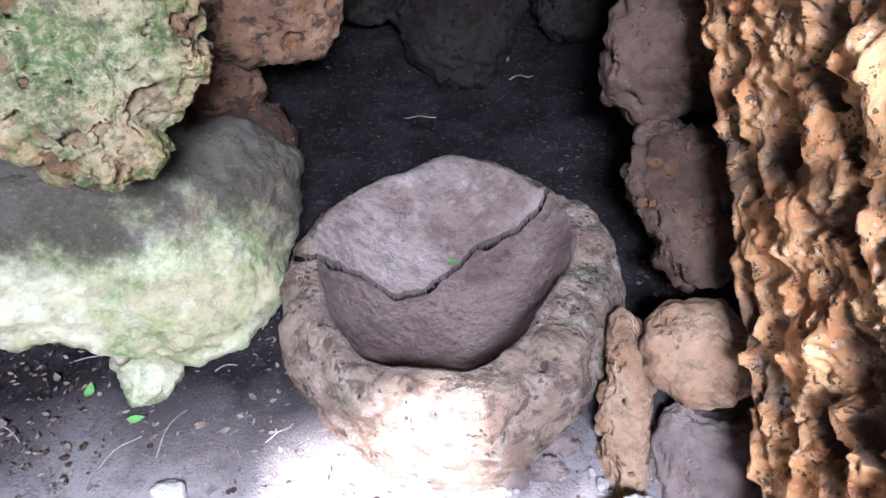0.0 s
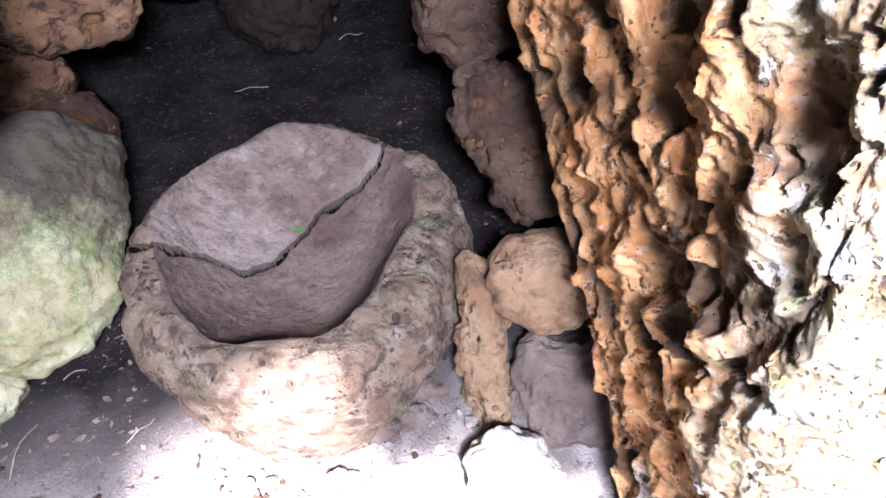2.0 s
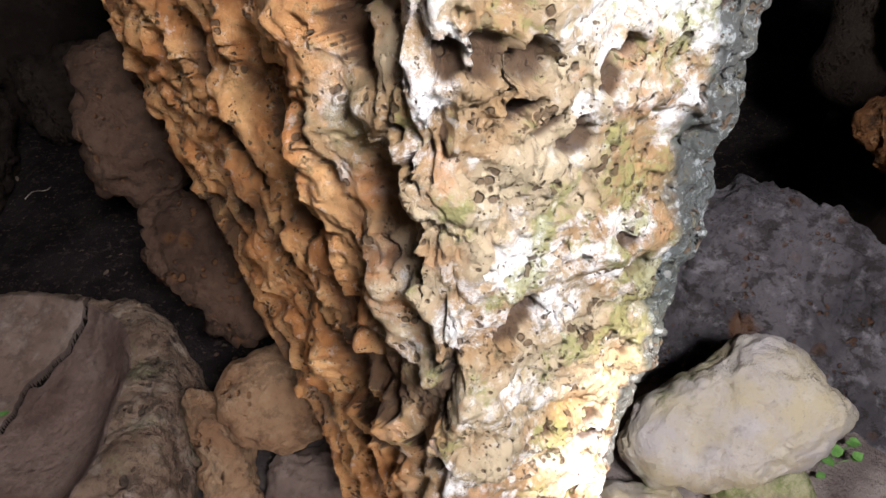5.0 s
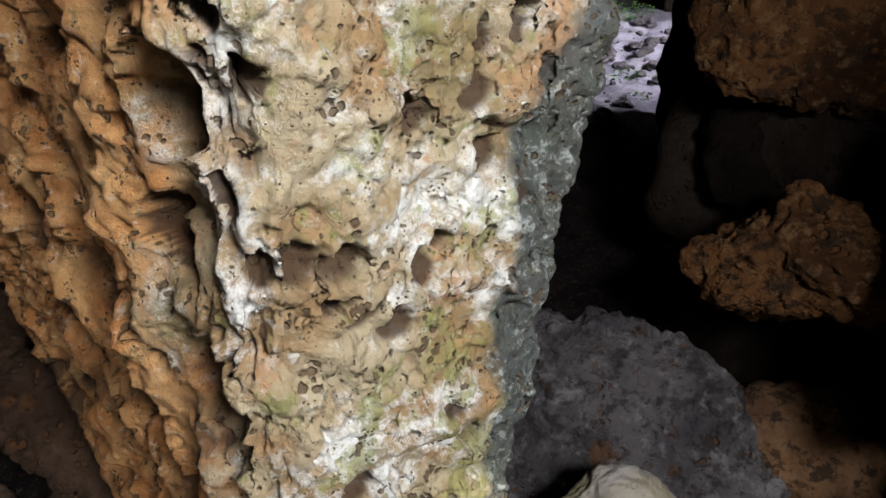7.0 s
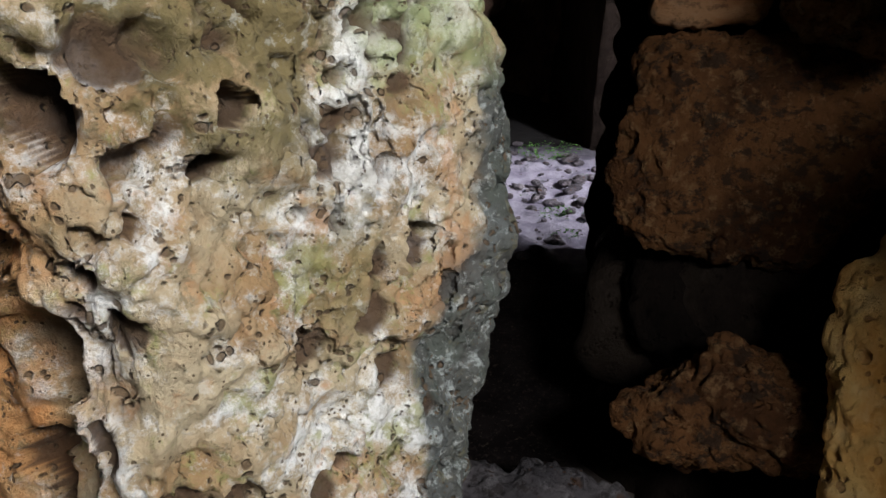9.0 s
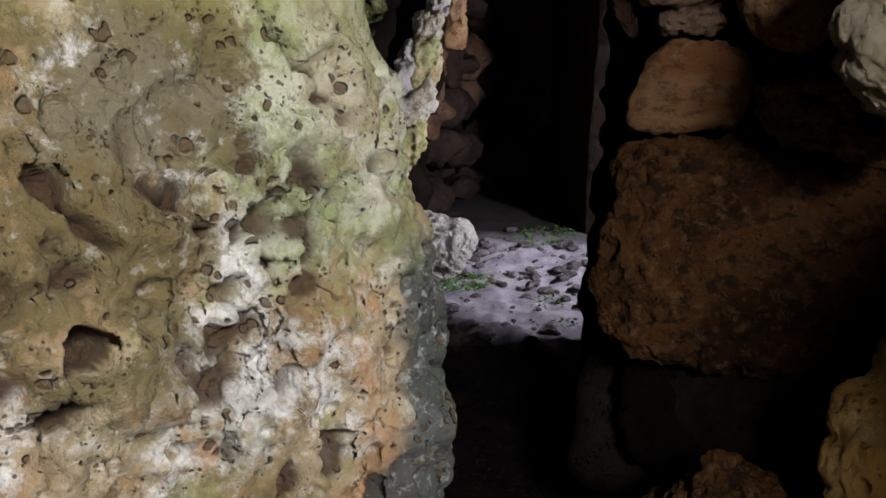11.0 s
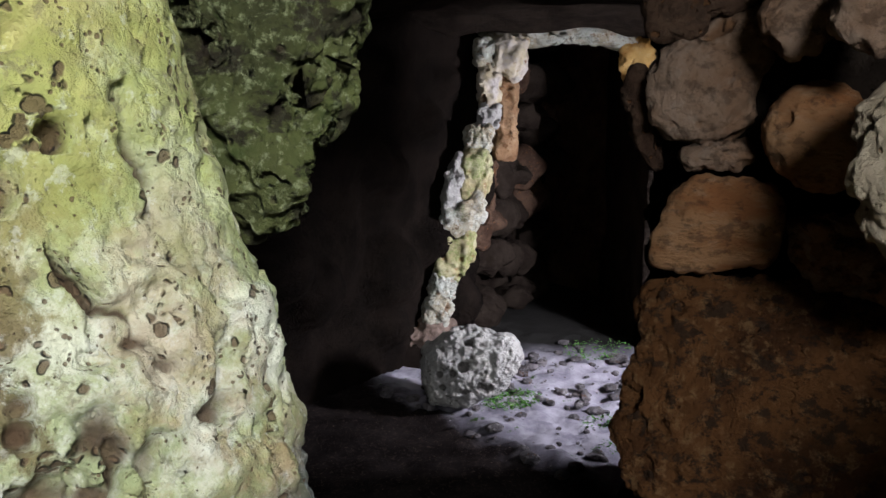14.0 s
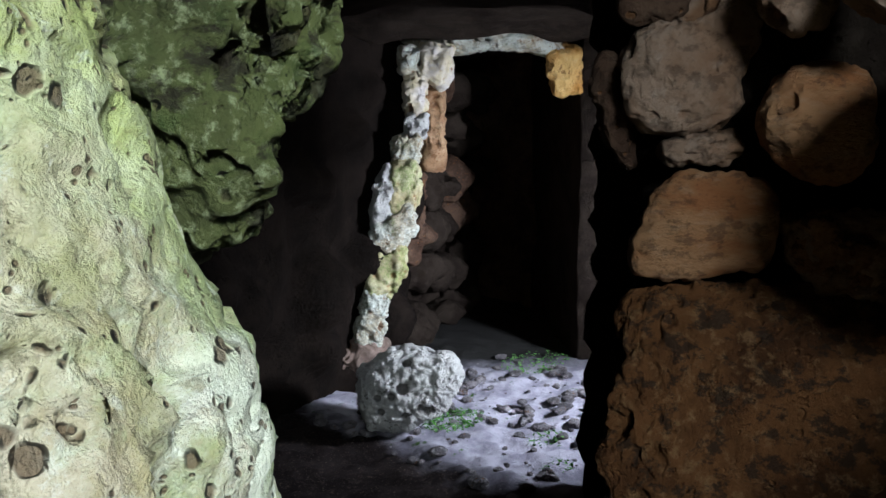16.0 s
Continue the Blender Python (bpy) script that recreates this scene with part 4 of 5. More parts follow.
rock("wall_rock", (1.676, 0.372, 0.716), -72.4, 27.6, [0.144, 0.094, 0.078, 0.067, 0.071, 0.096, 0.137, 0.143, 0.122, 0.09, 0.085, 0.098, 0.115, 0.145],
     0.1, 0.3, M_BLOCK, "rounded ochre-brown rock under the large block", "rock", box=0.75, det=6, rough=0.1, pit=0.4, group="stones of the dry wall")
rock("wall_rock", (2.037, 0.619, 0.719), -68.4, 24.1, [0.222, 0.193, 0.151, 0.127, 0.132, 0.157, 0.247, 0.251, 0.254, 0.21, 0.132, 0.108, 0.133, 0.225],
     0.1, 0.3, M_SHADE_BLACK, "dark recessed rock under the large block", "rock", box=0.75, det=5, rough=0.1, pit=0.4, group="stones of the dry wall")
rock("ochre_rock", (1.599, 0.113, 0.855), -81.8, 28.0, [0.13, 0.126, 0.135, 0.162, 0.233, 0.336, 0.327, 0.257, 0.187, 0.15, 0.133, 0.132, 0.143, 0.173, 0.244, 0.334, 0.299, 0.297, 0.198, 0.149],
     0.1, 0.3, M_ORANGE, "layered orange ochre limestone rock in the side wall", "rock", box=0.75, det=7, rough=0.06, pit=0.5)
rock("low_rock", (1.793, 0.334, 0.127), -75.0, 40.5, [0.157, 0.151, 0.142, 0.163, 0.167, 0.187, 0.205, 0.154, 0.133, 0.14, 0.15, 0.185, 0.183, 0.206],
     0.1, 0.2, M_BROWN, "dim brown rock at the foot of the dry wall", "rock", box=0.75, det=5, rough=0.1, pit=0.4, group="stones of the dry wall")
rock("wall_stone", (2.003, 0.819, 1.753), -58.5, -2.4, [0.097, 0.12, 0.136, 0.153, 0.126, 0.103, 0.083, 0.101, 0.115, 0.127, 0.129, 0.148, 0.145, 0.14, 0.128, 0.131, 0.12, 0.094],
     0.06, 0.25, M_WALLSTONE, "greyish brown fieldstone packed in the dry wall", "stone", box=0.75, det=6, rough=0.05, pit=0.3, group="stones of the dry wall")
rock("wall_stone", (1.995, 0.788, 1.599), -61.4, 2.2, [0.074, 0.057, 0.035, 0.029, 0.028, 0.029, 0.037, 0.072, 0.064, 0.037, 0.027, 0.026, 0.03, 0.048],
     0.05, 0.2, M_WALLSTONE, "thin flat stone packed between larger stones", "stone", box=0.75, det=5, rough=0.1, pit=0.1, group="stones of the dry wall")
rock("wall_stone", (2.006, 0.786, 1.460), -61.7, 6.6, [0.131, 0.129, 0.133, 0.115, 0.099, 0.095, 0.1, 0.106, 0.107, 0.105, 0.114, 0.139, 0.155, 0.126, 0.107, 0.098, 0.097, 0.106, 0.132, 0.131],
     0.06, 0.25, M_TRAP, "squared rust-brown stone with a pale broken edge", "stone", box=0.5, det=6, rough=0.03, pit=0.1, group="stones of the dry wall")
rock("wall_stone", (1.953, 0.582, 1.647), -65.1, 1.3, [0.082, 0.085, 0.092, 0.095, 0.095, 0.088, 0.089, 0.084, 0.083, 0.085, 0.079, 0.079, 0.088, 0.097, 0.101, 0.108, 0.104, 0.091],
     0.07, 0.25, M_TRAP, "rounded layered tan stone in the dry wall", "stone", box=0.75, det=6, rough=0.04, pit=0.1, group="stones of the dry wall")
rock("wall_stone", (1.922, 0.619, 1.856), -63.3, -6.5, [0.042, 0.045, 0.062, 0.064, 0.066, 0.08, 0.05, 0.042, 0.045, 0.056, 0.059, 0.06, 0.061, 0.047],
     0.06, 0.25, M_WALLSTONE, "rounded grey-brown stone high in the dry wall", "stone", box=0.75, det=5, rough=0.1, pit=0.2, group="stones of the dry wall")
rock("wall_stone", (1.749, 0.432, 1.815), -67.3, -5.9, [0.044, 0.047, 0.057, 0.048, 0.049, 0.056, 0.045, 0.045, 0.036, 0.034, 0.038, 0.042, 0.06, 0.052],
     0.06, 0.25, M_WALLSTONE, "pale grey stone high in the dry wall", "stone", box=0.75, det=5, rough=0.1, pit=0.2, group="stones of the dry wall")
rock("wall_stone", (1.992, 0.842, 1.888), -57.7, -6.9, [0.101, 0.115, 0.082, 0.068, 0.069, 0.088, 0.112, 0.109, 0.107, 0.083, 0.06, 0.028, 0.02, 0.031],
     0.05, 0.25, M_DARK, "dark stone high in the dry wall", "stone", box=0.75, det=5, rough=0.1, pit=0.2, group="stones of the dry wall")
rock("wall_stone", (2.071, 0.492, 1.407), -71.3, 8.5, [0, 0, 0, 0, 0, 0.091, 0.169, 0.143, 0.101, 0.07, 0.063, 0.068, 0.094, 0.158],
     0.05, 0.25, M_BROWN, "thin layered brown stone above the large block", "stone", box=0.75, det=6, rough=0.1, pit=0.5, group="stones of the dry wall")
rock("jutting_rock", (1.635, 0.259, 1.644), -75.0, 1.1, [0.104, 0.099, 0.103, 0.116, 0.147, 0.158, 0.133, 0.113, 0.102, 0.115, 0.116, 0.111, 0.116, 0.124, 0.141, 0.147, 0.157, 0.172, 0.188, 0.156, 0.123, 0.109],
     0.09, 0.3, M_GREYPALE, "pale grey-tan creased rock jutting from the side wall", "rock", box=0.75, det=7, rough=0.06, pit=0.15, grain=1.3)
rock("green_rock", (0.872, 0.576, 1.717), -26.2, -2.8, [0.081, 0.084, 0.091, 0.099, 0.111, 0.131, 0.164, 0.149, 0.14, 0.137, 0.137, 0.142, 0.15, 0.12, 0.102, 0.092, 0.085, 0.082, 0.081, 0.079, 0.08, 0.084, 0.09, 0.101, 0.119, 0.129, 0.146, 0.149, 0.142, 0.113, 0.082, 0.079, 0.079, 0.08, 0.082, 0.08],
     0.07, 0.2, M_GREENROCK, "dark rock covered with green moss behind the slab", "rock", box=0.75, det=7, rough=0.07, pit=1.2, grain=1.8,
     eaten=((0.836, 0.514, 1.622, 0.011), (0.852, 0.514, 1.624, 0.006), (0.823, 0.527, 1.635, 0.005), (0.863, 0.510, 1.703, 0.010), (0.869, 0.496, 1.714, 0.008), (0.850, 0.518, 1.686, 0.010), (0.903, 0.508, 1.719, 0.009), (0.826, 0.520, 1.713, 0.005), (0.859, 0.545, 1.580, 0.005)))
rock("wall_stone", (2.072, 0.544, 1.419), -74.4, 8.6, [0.101, 0.082, 0.076, 0.068, 0.072, 0.097, 0.129, 0.107, 0.089, 0.069, 0.064, 0.068, 0.089, 0.096],
     0.06, 0.25, M_WALLSTONE, "rough layered brown stone in the dry wall", "stone", box=0.75, det=6, rough=0.07, pit=0.6, group="stones of the dry wall", grain=1.5)
rock("wall_stone", (2.032, 0.988, 1.670), -59.1, -0.8, [0.014, 0.016, 0.024, 0.052, 0.112, 0.079, 0.05, 0.043, 0.046, 0.061, 0.088, 0.122, 0.022, 0.016],
     0.05, 0.2, M_DARK, "dark stone at the end of the dry wall", "stone", box=0.75, det=5, rough=0.1, pit=0.2, group="stones of the dry wall")
rock("wall_stone", (1.885, 0.592, 1.827), -70.4, -7.5, [0.046, 0.058, 0.057, 0.048, 0.05, 0.065, 0.068, 0.057, 0.059, 0.05, 0.048, 0.04, 0.041, 0.046],
     0.06, 0.25, M_WALLSTONE, "grey-brown stone high in the dry wall", "stone", box=0.75, det=5, rough=0.1, pit=0.2, group="stones of the dry wall")
rock("fallen_stone", (3.484, 3.082, 0.229), -42.9, 18.7, [0.261, 0.282, 0.294, 0.243, 0.223, 0.213, 0.23, 0.248, 0.276, 0.278, 0.28, 0.284, 0.238, 0.219, 0.197, 0.194, 0.216, 0.232],
     0.15, 0.25, M_PITGREY, "grey pitted limestone lump lying on the chamber floor", "stone", box=0.75, det=7, rough=0.08, pit=1.6)
rock("jamb_stone", (4.381, 3.976, 2.035), -43.4, -3.6, [0.078, 0.084, 0.117, 0.094, 0.091, 0.109, 0.083, 0.069, 0.072, 0.093, 0.097, 0.095, 0.114, 0.088],
     0.1, 0.22, M_JAMB, "pale weathered stone stacked in the door jamb", "stone", box=0.75, det=5, rough=0.14, pit=0.6, group="stones of the door jamb", grain=1.5)
rock("jamb_stone", (4.515, 3.861, 2.000), -45.2, -3.3, [0.117, 0.127, 0.179, 0.148, 0.146, 0.179, 0.129, 0.112, 0.121, 0.116, 0.122, 0.144, 0.135, 0.132],
     0.1, 0.22, M_PALE, "pale weathered stone stacked in the door jamb", "stone", box=0.75, det=5, rough=0.14, pit=0.6, group="stones of the door jamb", grain=1.5)
rock("jamb_stone", (4.384, 3.923, 1.812), -43.8, -1.3, [0.07, 0.079, 0.116, 0.14, 0.145, 0.127, 0.084, 0.074, 0.08, 0.112, 0.149, 0.143, 0.109, 0.077],
     0.1, 0.22, M_PALE, "pale weathered stone stacked in the door jamb", "stone", box=0.75, det=5, rough=0.14, pit=0.6, group="stones of the door jamb", grain=1.5)
rock("jamb_stone", (4.366, 3.895, 1.621), -43.9, 0.6, [0.075, 0.086, 0.105, 0.082, 0.08, 0.096, 0.09, 0.076, 0.08, 0.106, 0.082, 0.08, 0.096, 0.081],
     0.1, 0.22, M_PITGREY, "pale weathered stone stacked in the door jamb", "stone", box=0.75, det=5, rough=0.14, pit=0.6, group="stones of the door jamb", grain=1.5)
rock("jamb_stone", (4.295, 3.919, 1.477), -43.2, 2.1, [0.092, 0.106, 0.123, 0.092, 0.087, 0.101, 0.114, 0.099, 0.107, 0.126, 0.098, 0.095, 0.115, 0.099],
     0.1, 0.22, M_JAMB, "pale weathered stone stacked in the door jamb", "stone", box=0.75, det=5, rough=0.14, pit=0.6, group="stones of the door jamb", grain=1.5)
rock("jamb_stone", (4.248, 3.899, 1.221), -42.9, 4.9, [0.099, 0.108, 0.153, 0.214, 0.204, 0.144, 0.101, 0.092, 0.104, 0.152, 0.191, 0.16, 0.125, 0.111],
     0.1, 0.22, M_MOSSPALE, "pale weathered stone stacked in the door jamb", "stone", box=0.75, det=5, rough=0.14, pit=0.6, group="stones of the door jamb", grain=1.5)
rock("jamb_stone", (4.114, 3.988, 1.136), -41.3, 5.8, [0.084, 0.093, 0.136, 0.232, 0.124, 0.064, 0.05, 0.049, 0.059, 0.1, 0.235, 0.2, 0.132, 0.092],
     0.1, 0.22, M_PITGREY, "pale weathered stone stacked in the door jamb", "stone", box=0.75, det=5, rough=0.14, pit=0.6, group="stones of the door jamb", grain=1.5)
rock("jamb_stone", (4.152, 3.920, 0.975), -42.1, 7.5, [0.148, 0.168, 0.25, 0.081, 0.059, 0.058, 0.07, 0.12, 0.178, 0.252, 0.188, 0.177, 0.164, 0.161],
     0.1, 0.22, M_JAMB, "pale weathered stone stacked in the door jamb", "stone", box=0.75, det=5, rough=0.14, pit=0.6, group="stones of the door jamb", grain=1.5)
rock("jamb_stone", (4.080, 3.913, 0.691), -41.5, 10.5, [0.145, 0.162, 0.207, 0.156, 0.149, 0.176, 0.164, 0.148, 0.165, 0.199, 0.161, 0.163, 0.128, 0.122],
     0.1, 0.22, M_MOSSPALE, "pale weathered stone stacked in the door jamb", "stone", box=0.75, det=5, rough=0.14, pit=0.6, group="stones of the door jamb", grain=1.5)
rock("jamb_stone", (3.998, 3.930, 0.476), -40.7, 12.9, [0.088, 0.104, 0.131, 0.099, 0.095, 0.113, 0.105, 0.096, 0.109, 0.131, 0.099, 0.094, 0.111, 0.092],
     0.1, 0.22, M_JAMB, "pale weathered stone stacked in the door jamb", "stone", box=0.75, det=5, rough=0.14, pit=0.6, group="stones of the door jamb", grain=1.5)
rock("jamb_stone", (3.952, 3.931, 0.317), -40.4, 14.6, [0.091, 0.106, 0.13, 0.096, 0.09, 0.104, 0.101, 0.094, 0.108, 0.133, 0.105, 0.104, 0.129, 0.097],
     0.1, 0.22, M_JAMB, "pale weathered stone stacked in the door jamb", "stone", box=0.75, det=5, rough=0.14, pit=0.6, group="stones of the door jamb", grain=1.5)
rock("jamb_stone", (3.877, 3.949, 0.132), -39.6, 16.6, [0.189, 0.212, 0.184, 0.152, 0.147, 0.122, 0.126, 0.163, 0.157, 0.137, 0.147, 0.135, 0.141, 0.185],
     0.1, 0.22, M_SOILSTONE, "pale weathered stone stacked in the door jamb", "stone", box=0.75, det=5, rough=0.14, pit=0.6, group="stones of the door jamb", grain=1.5)
rock("jamb_stone", (4.561, 3.926, 1.588), -45.1, 0.9, [0.069, 0.078, 0.114, 0.281, 0.28, 0.091, 0.065, 0.06, 0.069, 0.105, 0.285, 0.272, 0.108, 0.076],
     0.1, 0.2, M_OCHRE, "tan stone inside the door jamb", "stone", box=0.75, det=5, rough=0.1, pit=0.2, group="stones of the door jamb")
rock("jamb_stone", (5.151, 3.295, 1.985), -55.2, -3.5, [0.123, 0.134, 0.191, 0.162, 0.157, 0.19, 0.121, 0.1, 0.103, 0.133, 0.167, 0.161, 0.191, 0.138],
     0.1, 0.2, M_ORANGE, "orange stone under the end of the lintel", "stone", box=0.75, det=5, rough=0.1, pit=0.2, group="stones of the door jamb")
rock("lintel", (4.883, 3.615, 2.186), -49.6, -5.1, [0.414, 0.187, 0.128, 0.101, 0.087, 0.08, 0.077, 0.079, 0.085, 0.097, 0.12, 0.169, 0.299, 0.52, 0.694, 0.36, 0.161, 0.092, 0.072, 0.065, 0.061, 0.061, 0.064, 0.071, 0.085, 0.112, 0.179, 0.496],
     0.12, 0.4, M_JAMB, "long pale stone lintel over the doorway", "lintel", box=0.75, det=6, rough=0.05, pit=0.3)
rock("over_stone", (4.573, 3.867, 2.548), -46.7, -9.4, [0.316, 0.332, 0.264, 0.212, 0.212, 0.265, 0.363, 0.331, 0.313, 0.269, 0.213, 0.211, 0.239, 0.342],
     0.12, 0.4, M_SHADE_BLACK, "dark grey stone above the lintel", "stone", box=0.75, det=5, rough=0.1, pit=0.4, group="stones of the door jamb")
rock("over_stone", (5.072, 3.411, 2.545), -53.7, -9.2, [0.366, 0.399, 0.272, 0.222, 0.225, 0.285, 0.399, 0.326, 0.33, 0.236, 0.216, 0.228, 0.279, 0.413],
     0.12, 0.4, M_SHADE_BLACK, "dark grey stone above the lintel", "stone", box=0.75, det=5, rough=0.1, pit=0.4, group="stones of the door jamb")
# Stones in the doorway and passage: their dimness is put into the colour.
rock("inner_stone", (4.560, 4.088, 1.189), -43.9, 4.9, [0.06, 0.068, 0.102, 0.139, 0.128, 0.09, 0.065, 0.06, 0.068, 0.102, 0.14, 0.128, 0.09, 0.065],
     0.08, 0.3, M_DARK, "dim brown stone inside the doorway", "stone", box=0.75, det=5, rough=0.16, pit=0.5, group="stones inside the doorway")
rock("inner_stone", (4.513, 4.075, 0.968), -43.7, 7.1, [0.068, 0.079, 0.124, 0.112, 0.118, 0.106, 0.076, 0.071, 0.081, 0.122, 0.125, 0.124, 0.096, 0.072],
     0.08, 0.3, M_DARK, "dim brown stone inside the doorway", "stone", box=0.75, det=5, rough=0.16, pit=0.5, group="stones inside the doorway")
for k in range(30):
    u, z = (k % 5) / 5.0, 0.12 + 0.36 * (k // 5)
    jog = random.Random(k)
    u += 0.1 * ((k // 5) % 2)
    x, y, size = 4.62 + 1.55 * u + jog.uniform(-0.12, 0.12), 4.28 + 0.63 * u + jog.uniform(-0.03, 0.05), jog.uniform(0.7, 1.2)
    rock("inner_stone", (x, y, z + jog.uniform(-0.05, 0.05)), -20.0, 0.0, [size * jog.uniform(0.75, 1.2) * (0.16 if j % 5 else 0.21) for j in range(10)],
         0.13, 0.2, M_SHADE_DARK if jog.random() < 0.8 else M_DARK, "dim brown stone stacked in the passage wall", "stone", box=0.6, det=4, rough=0.1, pit=0.3, group="stones inside the doorway")
rock("flat_stone", (0.035, 0.847, 0.002), 1.9, 58.9, [0.059, 0.04, 0.031, 0.03, 0.028, 0.031, 0.045, 0.042, 0.033, 0.032, 0.029, 0.031, 0.042, 0.057],
     0.03, 0.06, M_SOILSTONE, "flat reddish stone bedded in soil by the basin", "stone", box=0.75, det=5, rough=0.07, pit=0.1, group="flat stones by the basin")
rock("flat_stone", (0.140, 0.856, -0.011), -5.0, 58.7, [0.04, 0.032, 0.032, 0.032, 0.031, 0.037, 0.046, 0.041, 0.044, 0.037, 0.032, 0.034, 0.031, 0.035],
     0.03, 0.06, M_SOILSTONE, "flat reddish stone bedded in soil by the basin", "stone", box=0.75, det=5, rough=0.07, pit=0.1, group="flat stones by the basin")
rock("flat_stone", (-0.045, 0.823, -0.003), 7.4, 59.4, [0.028, 0.027, 0.021, 0.018, 0.019, 0.025, 0.035, 0.026, 0.025, 0.021, 0.017, 0.017, 0.022, 0.038],
     0.03, 0.06, M_SOILSTONE, "flat reddish stone bedded in soil by the basin", "stone", box=0.75, det=5, rough=0.07, pit=0.1, group="flat stones by the basin")
rock("flat_stone", (0.169, 0.916, -0.004), -6.4, 56.8, [0.039, 0.028, 0.026, 0.026, 0.024, 0.027, 0.041, 0.039, 0.041, 0.028, 0.025, 0.027, 0.027, 0.031],
     0.03, 0.06, M_SOILSTONE, "flat reddish stone bedded in soil by the basin", "stone", box=0.75, det=5, rough=0.07, pit=0.1, group="flat stones by the basin")
rock("pebble", (-0.632, 0.811, 0.017), 37.9, 54.5, [0.037, 0.033, 0.029, 0.032, 0.035, 0.039, 0.034, 0.035, 0.027, 0.027, 0.029, 0.029, 0.036, 0.035],
     0.03, 0.05, M_PALE, "pale rounded stone half sunk in the soil", "stone", box=0.75, det=5, rough=0.05, pit=0.05)
rock("pebble", (-0.022, 0.749, 0.010), 6.4, 61.7, [0.034, 0.023, 0.02, 0.021, 0.02, 0.023, 0.033, 0.023, 0.021, 0.023, 0.02, 0.021, 0.029, 0.034],
     0.025, 0.04, M_PALE, "pale pebble in the sunlit soil", "stone", box=0.75, det=5, rough=0.06, pit=0.05)

# ---- litter and growth on the floor ----
def plain_material(name, low, high, scale=30.0, rough=0.8):
    n = Nodes(name)
    c = n.mix(n.step(n.noise(scale, 5, 0.6), 0.35, 0.65), low, high)
    return n.finish(c, n.noise(scale * 6, 4, 0.6), 0.5, 0.002, rough)


M_LEAF = plain_material("dry_leaf", (0.10, 0.065, 0.045), (0.24, 0.17, 0.12))
M_GREEN = plain_material("green_leaf", (0.06, 0.16, 0.03), (0.14, 0.30, 0.07))
M_TWIG = plain_material("grey_twig", (0.16, 0.13, 0.10), (0.34, 0.29, 0.23))
M_CHIP = plain_material("stone_chip", (0.16, 0.13, 0.11), (0.32, 0.27, 0.23))


def leaf_arrays(length, width, curl, heading, tilt):
    """A small pointed, curled leaf: 3 rows of vertices along its length."""
    s = np.array([0, 0.18, 0.45, 0.75, 1.0])
    w = np.array([0.02, 0.72, 1.0, 0.6, 0.02]) * width / 2
    pts = []
    for k in range(5):
        for side in (-1, 0, 1):
            pts.append((s[k] * length - length / 2, side * w[k], curl * length * ((s[k] - 0.5) ** 2 * 1.2 + 0.25 * abs(side) * 0.5)))
    m = Euler((tilt, tilt * 0.5, heading)).to_matrix()
    v = np.array([(m @ Vector(q))[:] for q in pts])
    return v, grid_faces(5, 3)


rng = random.Random(5)


def scatter_leaves(name, label, count, box, size, material, lift=0.004):
    """Many small leaves lying loose on the ground, in one object."""
    vs, fs, at = [], [], 0
    for _ in range(count):
        x, y = rng.uniform(box[0], box[2]), rng.uniform(box[1], box[3])
        length = rng.uniform(*size)
        v, f = leaf_arrays(length, length * rng.uniform(0.3, 0.6), rng.uniform(0.0, 0.5), rng.uniform(0, 6.28), rng.uniform(-0.25, 0.25))
        vs.append(v + (x, y, lift + rng.uniform(0, 0.008)))
        fs.append(f + at)
        at += len(v)
    ob = array_mesh(name, np.concatenate(vs), np.concatenate(fs), material)
    return tagged(ob, label, "leaves", kind="stuff")


scatter_leaves("leaf_litter", "small dry brown leaves scattered on dark soil", 600, (-1.35, 0.8, -0.42, 1.5), (0.006, 0.020), M_LEAF)
scatter_leaves("leaf_litter", "dry leaf crumbs in the back of the recess", 12, (-0.6, 1.8, 0.4, 2.6), (0.01, 0.03), M_LEAF)
scatter_leaves("leaf_litter", "small dry leaves in front of the basin", 50, (-0.42, 0.6, 0.35, 0.86), (0.008, 0.02), M_LEAF)


def single_leaf(x, y, z, length, material, label):
    v, f = leaf_arrays(length, length * 0.5, 0.35, rng.uniform(0, 6.28), 0.1)
    ob = array_mesh("fallen_leaf", v, f, material)
    ob.location = (x, y, z)
    return tagged(ob, label, "leaf", "fallen leaves")


for x, y, z, s in ((-0.74, 1.10, 0.012, 0.06), (-0.60, 0.98, 0.012, 0.05), (-0.55, 0.96, 0.012, 0.055), (-0.97, 1.12, 0.012, 0.05), (-0.50, 1.05, 0.01, 0.04), (-0.88, 0.93, 0.01, 0.045), (-1.05, 1.0, 0.01, 0.05)):
    single_leaf(x, y, z, 0.65 * s, M_LEAF, "curled dry brown leaf lying on the soil")
for x, y, z, s in ((-0.88, 1.08, 0.012, 0.045), (-0.75, 1.0, 0.012, 0.04), (-0.05, 1.375, 0.088, 0.035)):
    single_leaf(x, y, z, s, M_GREEN, "fresh green leaf fallen on the floor")


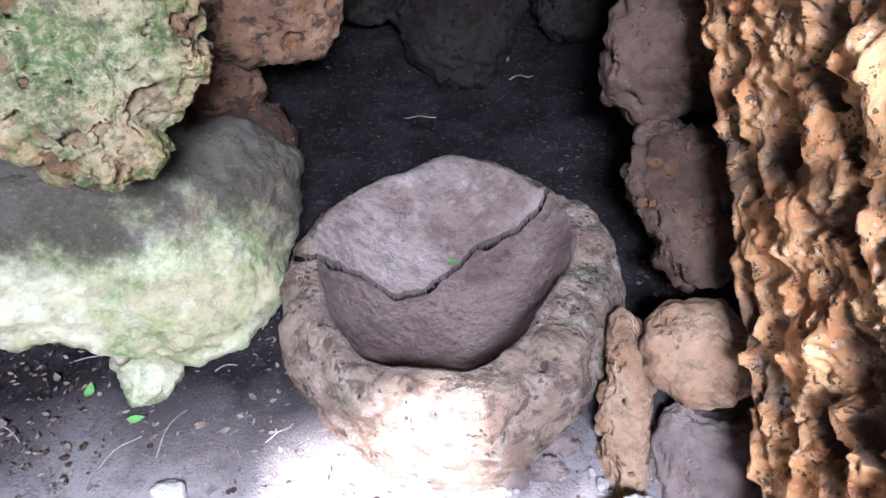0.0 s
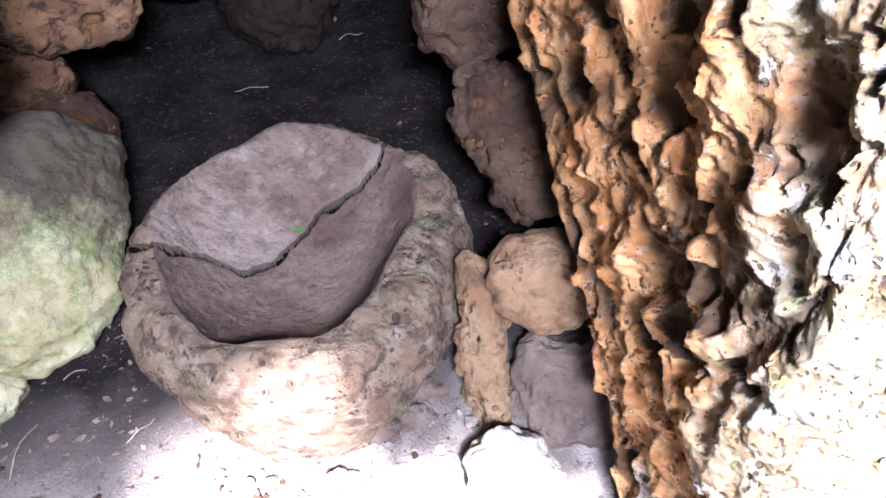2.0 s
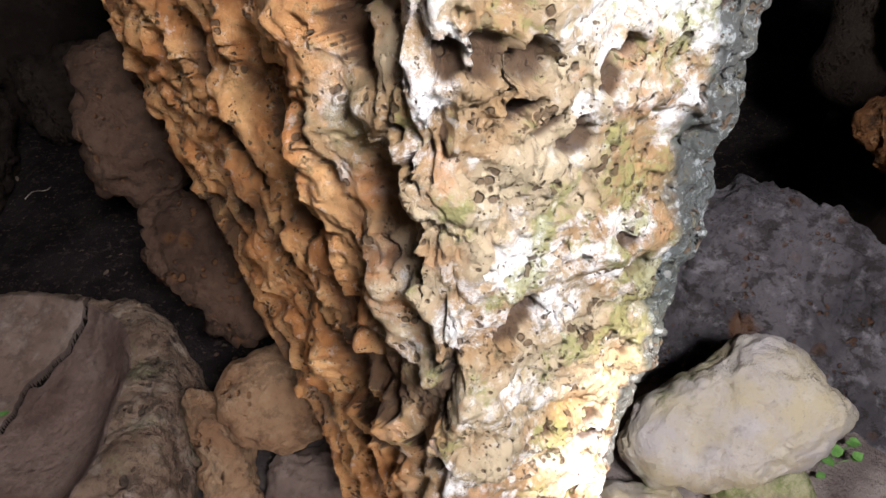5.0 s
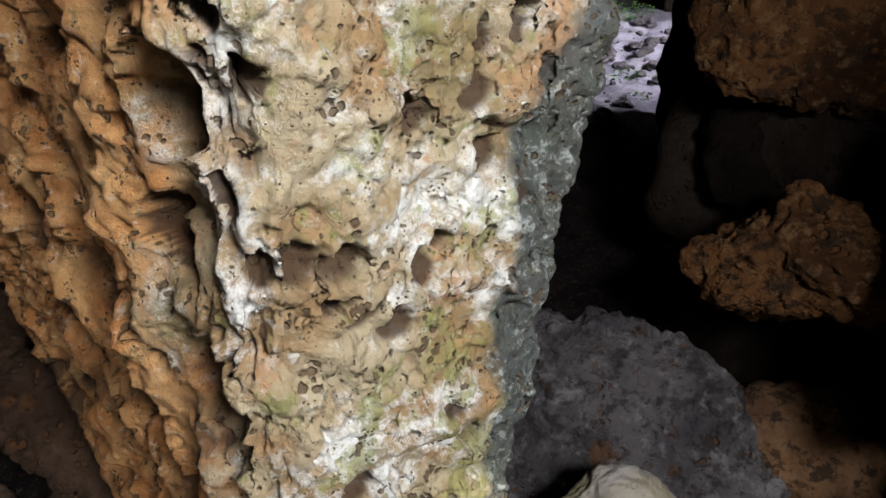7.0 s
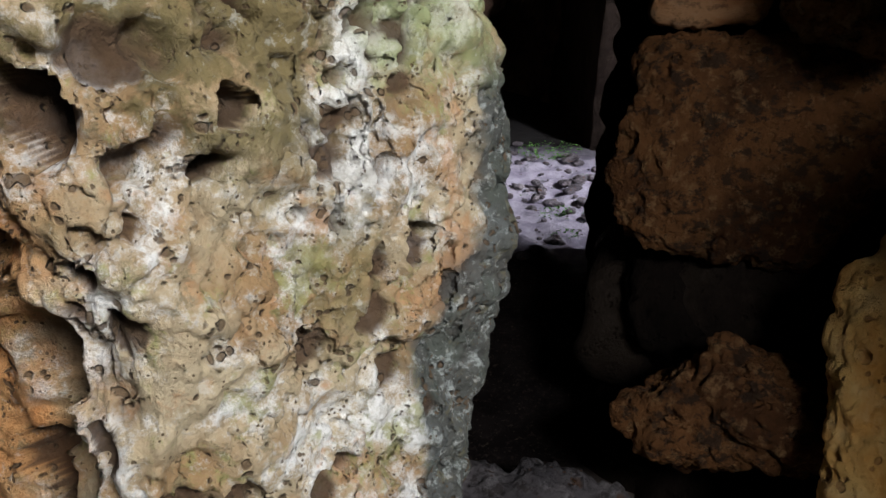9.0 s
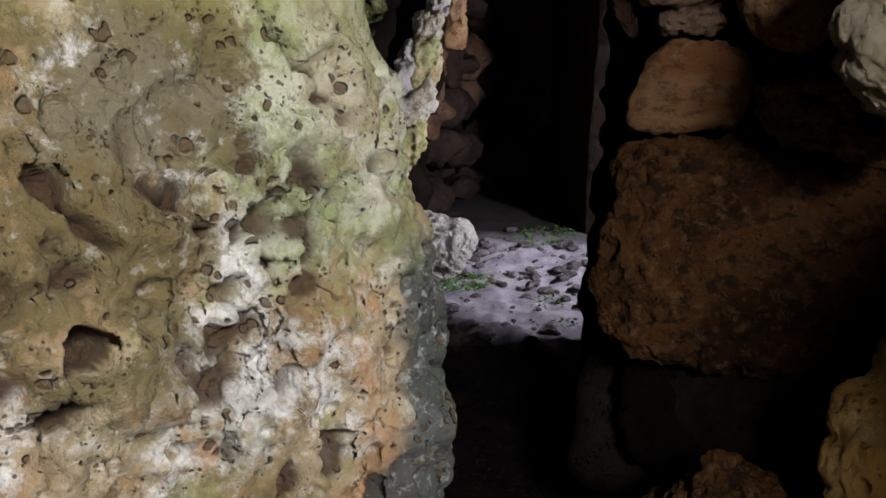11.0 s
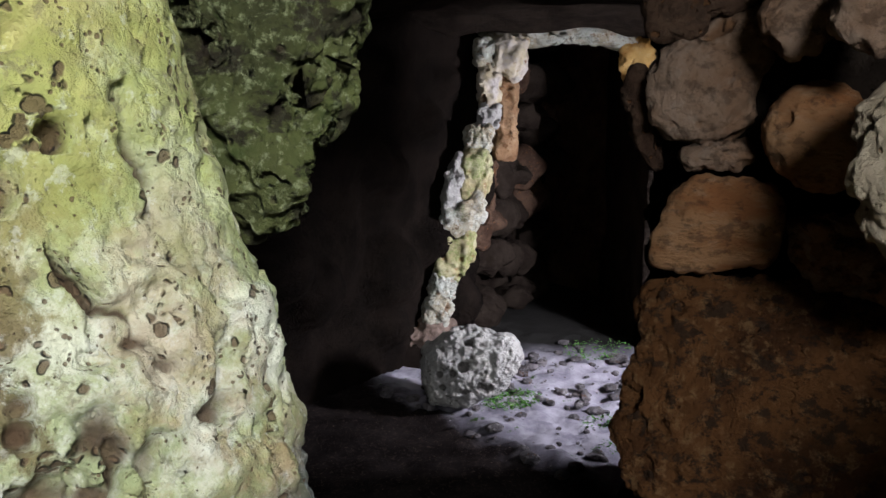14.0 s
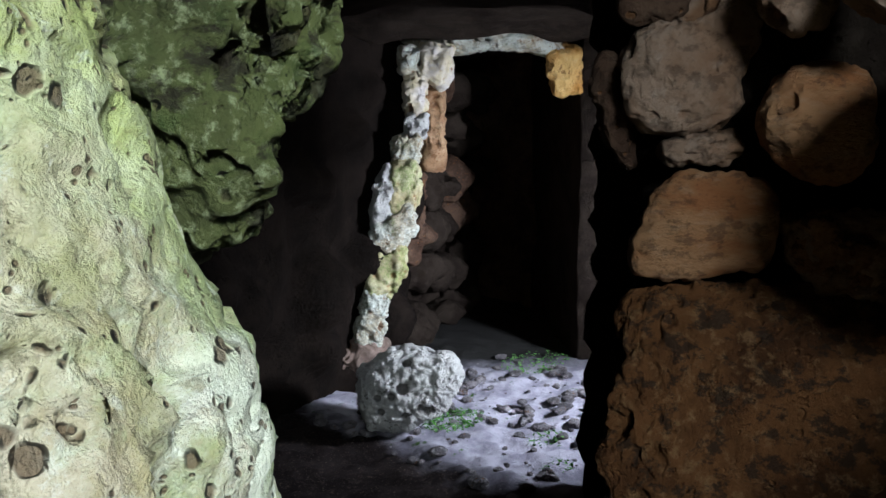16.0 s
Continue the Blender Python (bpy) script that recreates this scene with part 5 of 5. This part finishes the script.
def twig(points, radius):
    cu = bpy.data.curves.new("twig", "CURVE")
    cu.dimensions, cu.bevel_depth, cu.bevel_resolution = "3D", radius, 2
    sp = cu.splines.new("POLY")
    sp.points.add(len(points) - 1)
    for k, q in enumerate(points):
        sp.points[k].co = (*q, 1.0)
        sp.points[k].radius = 1.0 - 0.5 * k / len(points)
    cu.materials.append(M_TWIG)
    bend = new("twig", cu)
    me = bpy.data.meshes.new_from_object(bend)
    bpy.data.objects.remove(bend)
    ob = new("twig", me)
    return tagged(ob, "thin dry twig lying on the soil", "twig", "dry twigs")


for x, y, a, length in ((-0.68, 0.90, 1.2, 0.16), (-0.82, 0.88, 0.6, 0.12), (-1.0, 0.95, 2.6, 0.10), (-0.60, 1.12, 0.3, 0.09), (-0.95, 1.18, 0.2, 0.12), (-0.45, 0.93, 0.9, 0.07), (-1.1, 1.08, 2.9, 0.14), (-0.1, 2.1, 2.9, 0.10), (0.15, 2.3, 0.4, 0.08)):
    pts = []
    for k in range(7):
        s = k / 6
        bend = 0.12 * math.sin(3.0 * s + x * 9)
        pts.append((x + length * (s * math.cos(a) - bend * math.sin(a)), y + length * (s * math.sin(a) + bend * math.cos(a)), 0.012 + 0.006 * math.sin(7 * s + y * 5)))
    twig(pts, 0.0016)


def chips(name, label, count, box, size, material):
    """Loose stone chips, joined: too many and too small to pick apart."""
    vs, fs, at = [], [], 0
    d, f = ball(2)
    for k in range(count):
        x, y = rng.uniform(box[0], box[2]), rng.uniform(box[1], box[3])
        r = size[0] + (size[1] - size[0]) * rng.random() ** 3
        v = d * (r * rng.uniform(0.7, 1.3), r * rng.uniform(0.7, 1.3), r * rng.uniform(0.35, 0.7))
        v = v * (1 + 0.22 * value_noise(d * 2.2 + k, 7))[:, None]
        vs.append(v + (x, y, r * 0.25))
        fs.append(f + at)
        at += len(v)
    ob = array_mesh(name, np.concatenate(vs), np.concatenate(fs), material, smooth=False)
    return tagged(ob, label, "gravel", kind="stuff")


chips("soil_crumbs", "crumbs of earth and stone on the recess floor", 700, (-1.4, 0.75, 0.6, 1.5), (0.002, 0.009), M_DARK)
chips("stone_chips", "pale stone chips by the foot of the basin", 45, (-0.3, 0.68, 0.25, 0.86), (0.004, 0.018), M_CHIP)
chips("chamber_gravel", "grey stones and lumps on the chamber floor", 330, (3.2, 2.1, 4.9, 3.6), (0.006, 0.05), M_GREY)


def low_plant(x, y, z, count, reach, label):
    """A low clump of small round leaves on thin stalks."""
    thing = new("low_plant")
    thing.location = (x, y, z)
    tagged(thing, label, "plant", "low plants")
    for k in range(count):
        a, r, h = rng.uniform(0, 6.28), reach * math.sqrt(rng.random()), rng.uniform(0.02, 0.06)
        v, f = leaf_arrays(rng.uniform(0.018, 0.032), rng.uniform(0.018, 0.028), 0.2, rng.uniform(0, 6.28), rng.uniform(-0.4, 0.4))
        tip = np.array((r * math.cos(a), r * math.sin(a), h))
        array_mesh("leaf", v + tip, f, M_GREEN, parent=thing)
        w = 0.0012
        s = np.array([(-w, 0, 0), (w, 0, 0), (0, w, 0), (-w, 0, 0), (w, 0, 0), (0, w, 0)], float)
        s[:3] += (tip[0] * 0.4, tip[1] * 0.4, -0.01)
        s[3:] += tip
        array_mesh("stalk", s, np.array([(0, 1, 4, 3), (1, 2, 5, 4), (2, 0, 3, 5)]), M_GREEN, parent=thing)
    return thing


low_plant(1.36, 0.36, 0.02, 16, 0.07, "small clump of round green leaves by a boulder")
low_plant(1.12, 0.30, 0.02, 10, 0.05, "small clump of round green leaves between stones")


def moss_patch(x, y, rx, ry, count, label):
    vs, fs, at = [], [], 0
    for k in range(count):
        a, r = rng.uniform(0, 6.28), math.sqrt(rng.random())
        v, f = leaf_arrays(rng.uniform(0.012, 0.03), rng.uniform(0.006, 0.014), 0.5, rng.uniform(0, 6.28), rng.uniform(-1.1, 1.1))
        vs.append(v + (x + rx * r * math.cos(a), y + ry * r * math.sin(a), 0.012 + 0.01 * rng.random()))
        fs.append(f + at)
        at += len(v)
    return tagged(array_mesh("moss", np.concatenate(vs), np.concatenate(fs), M_GREEN), label, "moss", kind="stuff")


moss_patch(3.72, 2.98, 0.20, 0.14, 420, "bright green moss beside the fallen stone")
moss_patch(4.9, 3.3, 0.3, 0.2, 200, "green growth on the chamber floor")
moss_patch(3.85, 2.45, 0.12, 0.08, 60, "small green growth on the chamber floor")
moss_patch(3.6, 2.2, 0.10, 0.06, 50, "small green growth on the chamber floor")
